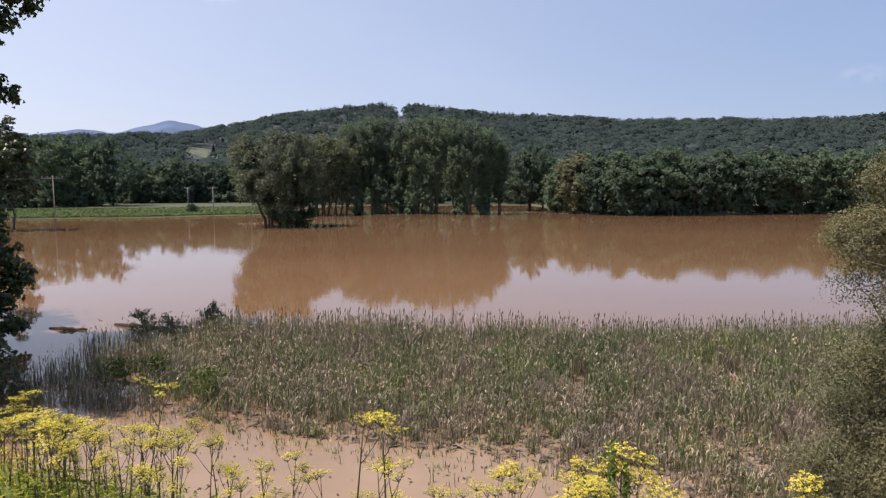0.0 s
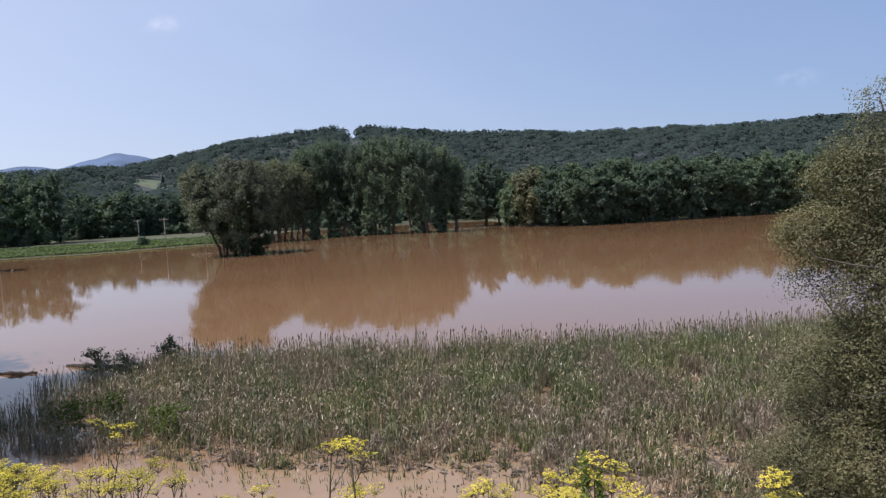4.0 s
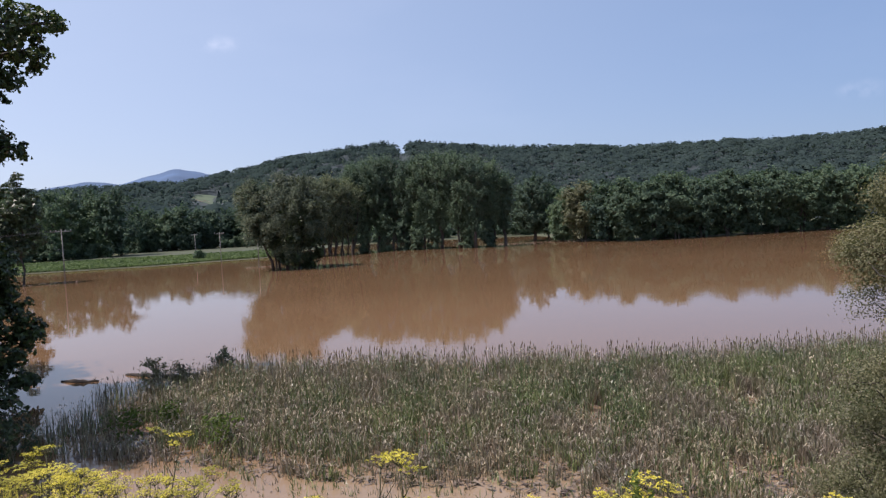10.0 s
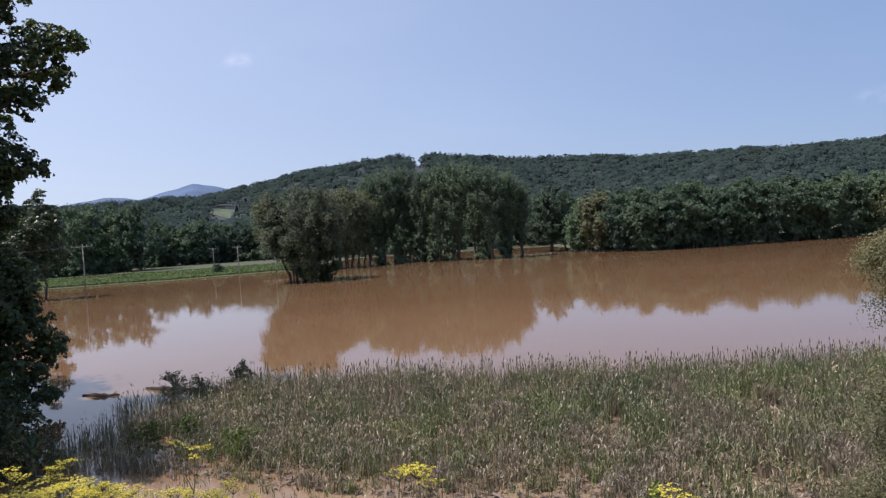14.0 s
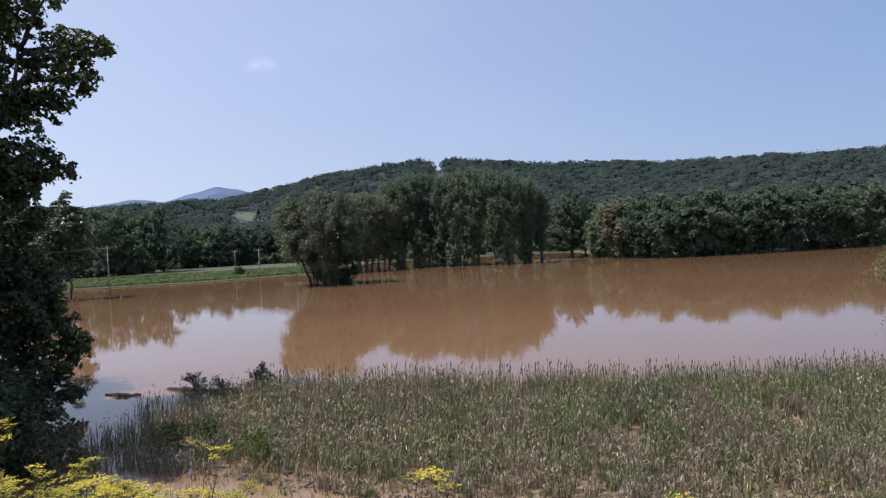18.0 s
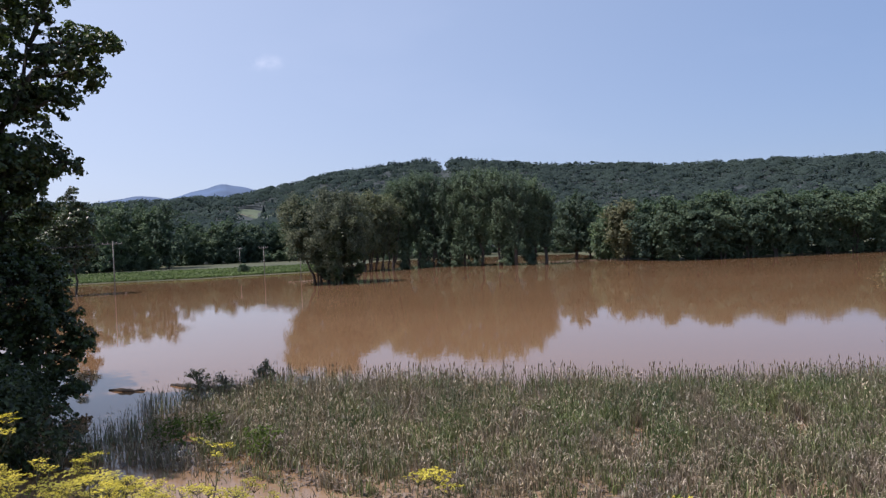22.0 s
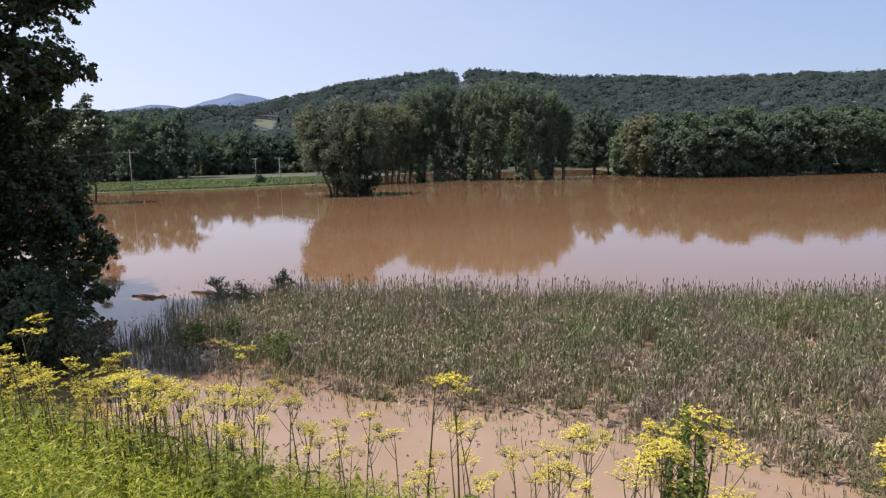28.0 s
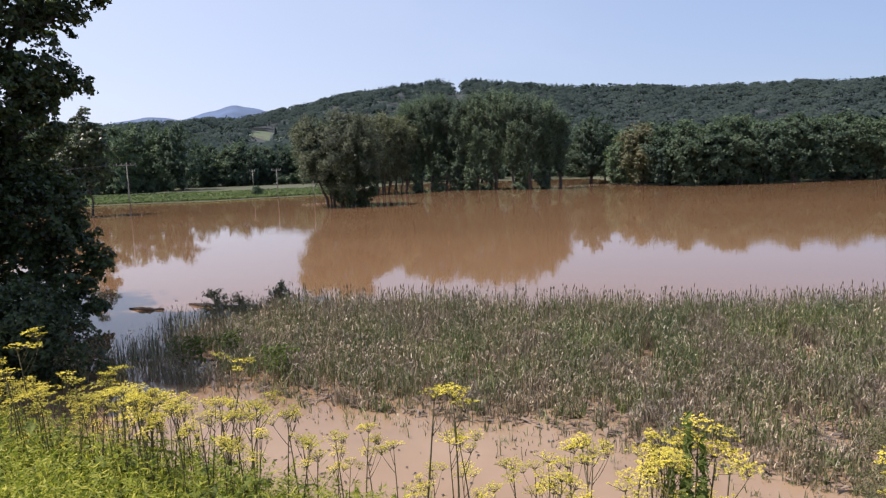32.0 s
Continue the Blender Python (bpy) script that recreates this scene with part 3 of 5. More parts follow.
# blue mountain and low hill far off
def far_hill(name, az, r, el, half, foot_el, label, seed):
    rg = np.random.default_rng(seed)
    a = np.linspace(-1, 1, 81)
    prof = 1 - (np.sqrt(a * a + 0.008) - 0.089) / (math.sqrt(1.008) - 0.089) * np.where(a > 0, 0.93, 1.0)
    prof = prof + 0.03 * np.sin(a * 17 + seed) * (1 - np.abs(a)) + rg.normal(0, 0.004, 81)
    h0, h1 = 6 + r * math.tan(radians(foot_el)), 6 + r * math.tan(radians(el))
    aa = np.radians(az + a * half)
    rows = []
    for back, low in ((-1100, 0.35), (-500, 0.75), (0, 1.0), (400, 0.6)):
        zz = (h0 + (h1 - h0) * np.clip(prof, 0, None)) * low
        rows.append(np.stack([(r + back) * np.sin(aa), (r + back) * np.cos(aa), zz], -1))
    v = np.stack(rows, 0)
    i, j = np.meshgrid(np.arange(3), np.arange(80), indexing="ij")
    k = (i * 81 + j).ravel()
    tagged(new(name, mesh_from(name, v, np.stack([k, k + 1, k + 82, k + 81], 1), M_MOUNTAIN, True)), label, "mountain", kind="structure")


far_hill("backdrop_mountain", -21.1, 4200, 4.84, 5.6, 3.37, "hazy blue mountain on the horizon", 3)
far_hill("backdrop_hill", -27.2, 3700, 4.02, 4.5, 3.32, "low hazy blue hill on the horizon", 4)

# ---- wooded ridge: crowns that nobody could count ----
rng = np.random.default_rng(11)
N = 9200
az = rng.uniform(-46, 46, N)
r = np.sqrt(rng.uniform(265.0 ** 2, 1330.0 ** 2, N))
keep = ~((np.abs(az + 3.5) < 0.42) & (r > 950))
keep &= ~((np.abs(az + 18.65 + rng.normal(0, 0.15, N)) < 1.6) & (r > 640) & (r < 915 + rng.normal(0, 12, N)) & (np.abs(az + 17.75) > 0.12))
az, r = az[keep], r[keep]
rim = np.arange(-46, 46, 0.26)
rim = rim[np.abs(rim + 3.5) > 0.45]
low_rim = rim + 0.13
az = np.concatenate([az, rim + rng.normal(0, 0.05, len(rim)), low_rim])
r = np.concatenate([r, np.full(len(rim), 1300.0) + rng.uniform(-20, 20, len(rim)), np.full(len(rim), 1268.0)])
x, y = r * np.sin(np.radians(az)), r * np.cos(np.radians(az))
z = ground(x, y)
N = len(x)
rad = rng.uniform(4.2, 9.2, N)
hgt = rng.uniform(8, 15.5, N)
tips = np.zeros(N, bool)
for at in (-5.3, -5.0, -4.72, -3.95, -2.75):
    tips[len(keep.nonzero()[0]) + int(np.argmin(np.abs(rim - at)))] = True
conifer = tips | (rng.uniform(0, 1, N) < np.where((az < 9) & (az > -16) & (r > 1150), 0.5, np.where(r > 1235, 0.4, 0.05)))
rad[conifer] *= 0.56
hgt[conifer] *= rng.uniform(0.95, 1.2, int(conifer.sum()))
hgt[tips] = 19.0
hgt[-len(rim):] = 7.0
K = 42
t = rng.uniform(np.where(r > 1225, -1.0, 0.15)[:, None], 1.0, (N, K))
an = rng.uniform(0, 2 * math.pi, (N, K))
flat = np.where(conifer[:, None], 0.98 - 0.9 * t, np.sqrt(np.maximum(1 - t ** 2, 0.0)) + 0.08) * rng.uniform(0.8, 1.15, (N, K))
dx, dy = np.cos(an) * flat, np.sin(an) * flat
up = np.where(conifer, 2.4, 0.85)
pos = np.stack([x[:, None] + dx * rad[:, None], y[:, None] + dy * rad[:, None], (z + hgt - rad * up)[:, None] + t * (rad * up)[:, None]], -1)
out = unit(np.stack([dx * 0.7, dy * 0.6 - 0.3, t * 0.7 + 0.35], -1)) * 1.2
big = np.repeat(np.where(conifer, 2.4, 2.9), K)
lv, lf = leaves(rng, pos.reshape(-1, 3), out.reshape(-1, 3), big, big, 0.2, simple=True)
dark = np.repeat(conifer, K)
lv = lv.reshape(-1, 3, 3)
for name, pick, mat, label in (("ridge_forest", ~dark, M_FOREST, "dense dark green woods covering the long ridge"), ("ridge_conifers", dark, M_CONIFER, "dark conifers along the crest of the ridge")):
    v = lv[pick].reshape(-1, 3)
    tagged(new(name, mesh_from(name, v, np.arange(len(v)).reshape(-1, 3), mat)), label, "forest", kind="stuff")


# a spruce and a pale stone wall in the hillside pasture
def spruce(x, y, h, w, rng, label):
    z = float(ground(x, y))
    top = new("spruce")
    top.location = (x, y, z)
    part("trunk", mesh_from("trunk", *tube([(0, 0, -0.3), (0, 0, h * 0.5), (0, 0, h)], (0.2, 0.12, 0.02), 6), M_BARK, True), top)
    t = rng.uniform(0.06, 1.0, 900)
    a = rng.uniform(0, 6.28, 900)
    d = w * (1.03 - t) * rng.uniform(0.55, 1.05, 900)
    pos = np.stack([d * np.cos(a), d * np.sin(a), h * t - 0.12 * d], 1)
    v, f = leaves(rng, pos, np.stack([np.cos(a), np.sin(a), 0.4 + 0 * a], 1), 1.1, 0.6, 0.4)
    tagged(part("crown", mesh_from("crown", v, f, M_CONIFER), top), kind="stuff")
    return tagged(top, label, "tree")


rng = np.random.default_rng(12)
spruce(*polar(-18.25, 842), 13.0, 4.2, rng, "dark conical spruce standing in the hillside pasture")
wall = new("stone_wall")
tagged(wall, "low pale stone wall along the hillside pasture", "wall")
for k in range(46):
    a = -20.35 + k * 0.03
    sx, sy = polar(a, 838 - 6 * math.sin(k * 0.3))
    bm = bmesh.new()
    bmesh.ops.create_icosphere(bm, subdivisions=1, radius=0.5, matrix=pose(sx, sy, float(ground(sx, sy)) + 0.35, 0, 0, k * 37) @ Matrix.Diagonal((rng.uniform(0.8, 1.3), rng.uniform(0.8, 1.2), rng.uniform(1.0, 2.2), 1)))
    me = bpy.data.meshes.new("stone")
    bm.to_mesh(me)
    bm.free()
    me.materials.append(M_DRIFT)
    part("stone", me, wall)

# ---- trees round the flood ----
ROUND = ((0.08, 0.5), (0.2, 0.85), (0.45, 1.0), (0.7, 0.85), (0.9, 0.45), (1.0, 0.1))
TALL = ((0.21, 0.25), (0.32, 0.52), (0.5, 0.82), (0.75, 1.05), (0.92, 0.8), (1.0, 0.3))
OVERHUNG = ((0.10, 0.40), (0.26, 0.62), (0.48, 0.92), (0.70, 1.05), (0.88, 0.78), (1.0, 0.25))
BUSHY = ((0.04, 0.5), (0.2, 0.85), (0.45, 1.0), (0.7, 0.95), (0.88, 0.65), (1.0, 0.2))


def scaled(profile, r):
    return tuple((h, w * r) for h, w in profile)


rng = np.random.default_rng(21)
# the leaning willow in the water
wx, wy = polar(-13.45, 100.8)
boughed("willow", wx, wy, 0.0, 13.3, ((0.24, 3.0), (0.36, 5.4), (0.5, 6.1), (0.72, 6.5), (0.86, 6.1), (0.95, 4.6), (1.0, 1.8)), M_LEAF_WILLOW, M_BARK, rng, 150, 22, 22, 1.5, 0.34, 0.32, 0.5, 0.95, 0.55,
        ((-1.7, 0, -3.2, 0), (-0.9, 0.3, -1.1, 0.4), (0.1, 0, 0.4, 0), (1.1, 0.4, 1.0, 0.3), (1.8, 0.1, 2.4, 0)), 0.38, 1.5, "grey-green willow with leaning trunks standing in water", simple=True, low=2.0)
# willow scrub round its foot
rngs = np.random.default_rng(22)
for ox, oy, h, w in ((2.0, -0.9, 10.2, 3.1), (0.2, -0.4, 6.8, 1.8), (3.6, 0.2, 7.0, 1.9)):
    tree("willow_bush", wx + ox, wy + oy, 0.0, h, scaled(BUSHY, w), M_LEAF_NEAR, M_BARK, rngs, 7500, 110, 0.11, 0.30, 0.6, trunk_r=0.08, label="dark bush at the willow's flooded foot", category="bush", group="scrub round the willow")

boughed("poplar", wx - 3.0, wy - 1.2, 0.0, 12.6, ((0.3, 0.9), (0.45, 1.8), (0.65, 2.3), (0.85, 2.1), (1.0, 0.7)), M_LEAF_POPLAR, M_BARK, rngs, 70, 12, 12, 1.2, 0.28, 0.6, 0.8, 0.3, 0.5, ((1.9, 0, -0.2, 0),), 0.11, 2.5, "dark green tree leaning out beside the willow", simple=True, low=2.2)

# stand of poplars and lesser trees on the far bank
POPLARS = ((-8.0, 144.3, 17.4, 3.27), (-6.9, 142.9, 18.5, 3.6), (-5.8, 141.6, 19.1, 3.8), (-4.6, 142.7, 18.9, 3.7), (-3.3, 140.2, 18.0, 3.7), (-2.0, 138.2, 18.9, 3.9), (-0.6, 137.0, 19.0, 4.1), (0.8, 135.0, 18.2, 4.0), (2.2, 133.5, 17.9, 3.8), (3.5, 135.8, 16.9, 3.5), (4.6, 137.8, 14.3, 2.9))
for k, (a, r, h, w) in enumerate(POPLARS):
    x, y = polar(a, r)
    boughed("poplar", x, y, -0.2, h, scaled(TALL, w * 0.87), M_LEAF_POPLAR, M_BARK_PALE if k == 3 else M_BARK, rng, 160, 11, 12, 1.6, 0.30, 0.6, 1.25, 0.0, 0.45,
            ((0, 0, 0.3, 0), (0.5, 0.2, 0.5, 0.2)) if k % 2 else ((0, 0, 0.2, 0.1),), 0.30, 3.4, "tall dark green poplar standing in flood water", "tree", "stand of poplars", simple=True, low=2.8)
UNDER = ((-10.4, 134.0, 14.2, 3.5), (-9.4, 137.0, 15.0, 3.3), (-8.4, 138.2, 15.0, 3.0), (-11.0, 133.0, 15.0, 3.2), (-9.9, 135.5, 15.4, 3.0), (-7.2, 139.3, 7.2, 1.56), (-5.2, 139.1, 6.7, 1.45), (-3.8, 139.0, 6.1, 1.33), (-1.3, 136.6, 6.7, 1.41), (1.5, 134.4, 6.3, 1.37), (-2.7, 138.0, 5.4, 1.3), (3.3, 135.0, 4.2, 1.2))
for k, (a, r, h, w) in enumerate(UNDER):
    x, y = polar(a, r)
    if k < 5:
        boughed("bank_tree", x, y, -0.2, h, scaled(((0.25, 0.5), (0.4, 0.85), (0.65, 1.1), (0.85, 1.0), (1.0, 0.4)), w), M_LEAF_WILLOW, M_BARK, rng, 95, 12, 10, 1.4, 0.36, 0.45, 0.5, 0.6, 0.5,
                ((0, 0, 0.9, 0), (0.9, 0.3, 2.5, 0), (-0.7, 0.1, -2.0, 0)), 0.24, 2.2, "grey-green bank willow with slanting stems", "tree", "trees under the poplars", simple=True, low=2.0)
    else:
        boughed("bank_tree", x, y, -0.2, h * 1.3, ((0.02, 0.8 * w), (0.25, w), (0.6, 0.95 * w), (0.85, 0.7 * w), (1.0, 0.2)), M_LEAF_POPLAR, M_BARK, rng, 60, 9, 9, 0.9, 0.34, 0.65, 0.7, 0.2, 0.5,
                ((0, 0, 0.2, 0), (0.3, 0.1, -0.2, 0)), 0.1, 0.1, "slim leafy young tree among the poplars' trunks", "tree", "trees under the poplars", simple=True)
x, y = polar(7.05, 154.4)
boughed("shore_tree", x, y, 0.0, 15.0, ((0.2, 3.2), (0.3, 5.4), (0.5, 6.1), (0.7, 5.4), (0.88, 3.4), (1.0, 0.8)), M_LEAF_POPLAR, M_BARK, rng, 110, 14, 14, 1.3, 0.38, 0.7, 0.8, 0.1, 0.5, trunk_r=0.32, clear=2.0, label="single broad shore tree with a dark trunk", simple=True, low=1.6)
# the wooded right shore
RIGHT = ((9.4, 145.1, 9.2, 2.93), (10.9, 140.6, 11.7, 3.37), (12.7, 136.5, 10.8, 3.35), (14.4, 133.5, 11.6, 3.67), (16.4, 134.1, 10.7, 3.55), (17.3, 137.5, 12.0, 3.5), (18.1, 136.0, 12.0, 3.8), (19.1, 140.5, 12.0, 3.5), (20.0, 138.7, 10.9, 3.78), (21.8, 141.5, 12.2, 3.88), (23.4, 144.1, 11.2, 3.86), (25.2, 147.6, 12.4, 4.02), (26.9, 151.2, 11.6, 4.05), (28.6, 154.1, 12.5, 4.29), (30.4, 157.3, 12.2, 4.28), (32.2, 160.5, 12.9, 4.4), (34.2, 164.0, 12.9, 4.4), (36.4, 167.9, 13.6, 4.54))
for k, (a, r, h, w) in enumerate(RIGHT):
    x, y = polar(a, r)
    boughed("shore_maple", x, y, -0.1, h, scaled(OVERHUNG, w * (1.3 if k == 1 else 1.06)), M_LEAF_RUST if k == 1 else M_LEAF_BROAD, M_BARK, rng, 105, 10, 10, 1.35, 0.42, 0.75, 0.35, 0.3, 0.6,
            ((0, 0, 0.2, 0), (0.6, 0.1, 0.7, 0)), 0.25, 0.2, "bronze-tinged leafy tree at the water's edge" if k == 1 else "round green leafy tree at the water's edge", "tree", "trees along the wooded shore", simple=True)
for k in range(26):
    a = 8.2 + k * 1.12 + rng.normal(0, 0.12)
    r = 172 + 0.5 * max(a - 20, 0) + rng.uniform(-6, 8)
    x, y = polar(a, r)
    tree("back_maple", x, y, float(ground(x, y)), (13.0 - 0.05 * (a - 9)) * rng.uniform(0.9, 1.08), scaled(ROUND, 4.2), M_LEAF_BROAD, M_BARK, rng, 3300, 130, 0.085, 0.68, 0.85, trunk_r=0.2, label="tall green leafy tree behind the wooded shore", group="trees behind the wooded shore", limbs=3)
# low scrub along the wooded shore and the field's edge
for k in range(40):
    a = 9.0 + k * 0.72 + rng.normal(0, 0.1)
    r = float(table(SHORE, a)) + rng.uniform(2.5, 8)
    x, y = polar(a, r)
    h = rng.uniform(1.8, 3.4)
    tree("shore_scrub", x, y, -0.1, h, scaled(BUSHY, h * 0.62), M_LEAF_BROAD, M_BARK, rng, 1500, 46, 0.12, 0.4, 0.75, trunk_r=0.06, clear=0.0, label="low dark scrub under the shore trees", category="bush", group="scrub along the wooded shore", limbs=2, bough=0.5)
for k in range(46):
    a = rng.uniform(-10.5, 10.5)
    x, y = polar(a, rng.uniform(194, 207))
    h = rng.uniform(3.2, 6.0)
    tree("meadow_scrub", x, y, float(ground(x, y)), h, scaled(BUSHY, h * 0.55), M_LEAF_POPLAR, M_BARK, rng, 900, 40, 0.12, 0.52, 0.8, trunk_r=0.06, clear=0.0, label="dark scrub behind the poplars on the flooded meadow", category="bush", group="scrub behind the poplars", limbs=2, bough=0.5)
for k in range(34):
    a = -40 + k * 0.84 + rng.normal(0, 0.15)
    r = float(table(HAY_FAR, a)) + 3 + rng.uniform(0, 5)
    x, y = polar(a, r)
    h = rng.uniform(2.2, 4.4)
    tree("field_scrub", x, y, float(ground(x, y)), h, scaled(BUSHY, h * 0.6), M_LEAF_POPLAR, M_BARK, rng, 1500, 40, 0.12, 0.47, 0.8, trunk_r=0.06, clear=0.0, label="low dark scrub at the edge of the field", category="bush", group="scrub at the field's edge", limbs=2, bough=0.5)
# woods beyond the crop field
for k in range(30):
    a = -45 + k * 1.08 + rng.normal(0, 0.15)
    big = a < -24.2
    r = (187 if big else 205) + rng.uniform(-2, 6)
    x, y = polar(a, r)
    h = (16.4 if big else 10.6 + 1.4 * (a < -20)) * rng.uniform(0.94, 1.06)
    boughed("field_oak", x, y, float(ground(x, y)), h, scaled(BUSHY, h * 0.34), M_LEAF_BROAD if k % 3 else M_LEAF_POPLAR, M_BARK, rng, 72, 9, 9, 1.6, 0.5, 0.75, 0.5, 0.15, 0.6,
            trunk_r=0.22, clear=0.2, label="leafy tree at the edge of the crop field", group="woods beyond the field", simple=True)
for k in range(36):
    a = -44 + k * 0.95 + rng.normal(0, 0.2)
    r = 211 + rng.uniform(-3, 9)
    x, y = polar(a, r)
    h = rng.uniform(11.5, 14.5) if a < -25 else rng.uniform(6.5, 9)
    tree("wood_tree", x, y, float(ground(x, y)), h, scaled(BUSHY, h * 0.29), M_LEAF_BROAD, M_BARK, rng, 1900, 90, 0.11, 0.9, 0.85, label="leafy tree in the far wood", group="far wood", limbs=2, trunk_r=0.2)
for k in range(22):
    a = -10 + k * 0.95 + rng.normal(0, 0.2)
    r = 211 + rng.uniform(-3, 10)
    x, y = polar(a, r)
    h = rng.uniform(7, 11)
    tree("meadow_tree", x, y, float(ground(x, y)), h, scaled(BUSHY, h * 0.33), M_LEAF_BROAD, M_BARK, rng, 2600, 90, 0.11, 0.75, 0.85, label="leafy tree behind the flooded meadow", group="trees behind the meadow", limbs=2, trunk_r=0.2)
# a round bush out in the crop, drift and debris along the shore
rng = np.random.default_rng(26)
x, y = polar(-20.0, 146.5)
tree("field_bush", x, y, float(ground(x, y)), 2.0, scaled(BUSHY, 1.5), M_LEAF_POPLAR, M_BARK, rng, 1500, 40, 0.14, 0.28, 0.7, trunk_r=0.08, label="dark round bush in the crop field", category="bush", limbs=3)
n = 420
a = np.concatenate([rng.uniform(4.0, 11.5, 260), rng.uniform(-16.5, -14.5, 60), rng.uniform(-32, -28.5, 100)])
r = np.concatenate([(table(((4, 141.4), (6, 142.8), (9, 145), (11.5, 138.8)), a[:260]) + rng.normal(0, 0.7, 260)), 108 + rng.normal(0, 0.8, 60), 104.4 + rng.normal(0, 0.7, 100)])
pos = np.stack([r * np.sin(np.radians(a)), r * np.cos(np.radians(a)), rng.uniform(0.02, 0.18, n)], 1)
v, f = leaves(rng, pos, np.tile([0, 0, 1.0], (n, 1)), 0.55, 0.1, 0.3)
tagged(new("shore_drift", mesh_from("shore_drift", v, f, M_DRIFT)), "pale drift sticks and foam lining the flood's edge", "driftwood", kind="stuff")

# ---- utility poles ----
def utility_pole(x, y, z, h, arms, turn, label):
    top = new("utility_pole")
    top.location = (x, y, z)
    top.rotation_euler = (0, 0, radians(turn))
    v, f = tube([(0, 0, -1.0), (0.03, 0, h * 0.5), (0, 0.02, h)], (0.085, 0.07, 0.055), 10)
    part("pole", mesh_from("pole", v, f, M_POLE, True), top)
    for zz, half in arms:
        bm = bmesh.new()
        bmesh.ops.create_cube(bm, size=1, matrix=pose(0, -0.16, zz) @ Matrix.Diagonal((half * 2, 0.08, 0.09, 1)))
        bmesh.ops.bevel(bm, geom=bm.edges[:], offset=0.012, segments=1, affect="EDGES")
        me = bpy.data.meshes.new("crossarm")
        bm.to_mesh(me)
        bm.free()
        me.materials.append(M_POLE)
        part("crossarm", me, top)
        for s in (-0.92, -0.45, 0.45, 0.92):
            v, f = tube([(s * half, -0.16, zz + 0.06), (s * half, -0.16, zz + 0.16), (s * half, -0.16, zz + 0.26)], (0.025, 0.04, 0.022), 8)
            part("insulator", mesh_from("insulator", v, f, M_INSULATOR, True), top)
    return tagged(top, label, "utility pole", "poles across the flood")


P1, P2, P3, P4 = polar(-29.37, 103.7), polar(-20.25, 155), polar(-18.4, 126.7), polar(-15.55, 108.9)
utility_pole(*P1, 0, 7.2, ((6.85, 1.35),), 8, "weathered wooden utility pole with a crossarm in the flood")
utility_pole(*P2, float(ground(*P2)), 5.1, ((4.85, 0.65),), 8, "grey wooden utility pole standing in the crop field")
utility_pole(*P3, 0, 5.6, ((5.35, 0.8),), 8, "grey wooden utility pole at the flooded field's edge")
utility_pole(*P4, 0, 4.5, (), 8, "short pale wooden pole beside the willow")
PL = polar(-52, 84)
for s in (-1.24, -0.61, 0.61, 1.24):
    a = np.array([P1[0] + s, P1[1], 7.05])
    b = np.array([PL[0] + s, PL[1], 7.1])
    t = np.linspace(0, 1, 14)[:, None]
    p = a + (b - a) * t
    p[:, 2] -= 0.8 * 4 * t[:, 0] * (1 - t[:, 0])
    v, f = tube(p, np.full(14, 0.009), 5)
    tagged(new("power_line", mesh_from("power_line", v, f, M_WIRE)), "thin sagging power line leaving the pole", "power line", "power lines")

# ---- the cattail bed ----
def poly_inside(px, py, poly):
    inside = np.zeros(len(px), bool)
    for (x0, y0), (x1, y1) in zip(poly, poly[1:] + poly[:1]):
        hit = ((y0 > py) != (y1 > py)) & (px < (x1 - x0) * (py - y0) / (y1 - y0 + 1e-12) + x0)
        inside ^= hit
    return inside


def wave(x, y, k, seed):
    g = np.random.default_rng(seed)
    o = 0
    for j in range(7):
        a, p, m = g.uniform(0, 6.28), g.uniform(0, 6.28), g.uniform(0.6, 1.7)
        o = o + np.sin((x * math.cos(a) + y * math.sin(a)) * k * m + p)
    return o / 7


BED = [(-13.7, 18.2), (-10.4, 18.3), (-7.2, 17.6), (-4.9, 16.5), (-2.8, 15.7), (-0.4, 15.1), (1.7, 14.6), (3.6, 13.2), (5.4, 12.0), (8.7, 10.5), (21.3, 9.6), (23.9, 24.7), (14.7, 24.9), (8.3, 24.6), (2.8, 25.4), (-1.8, 26.1), (-5.5, 26.3), (-8.6, 26.7), (-11.5, 26.8), (-13.0, 25.6), (-13.5, 22.6), (-15.1, 20.8)]


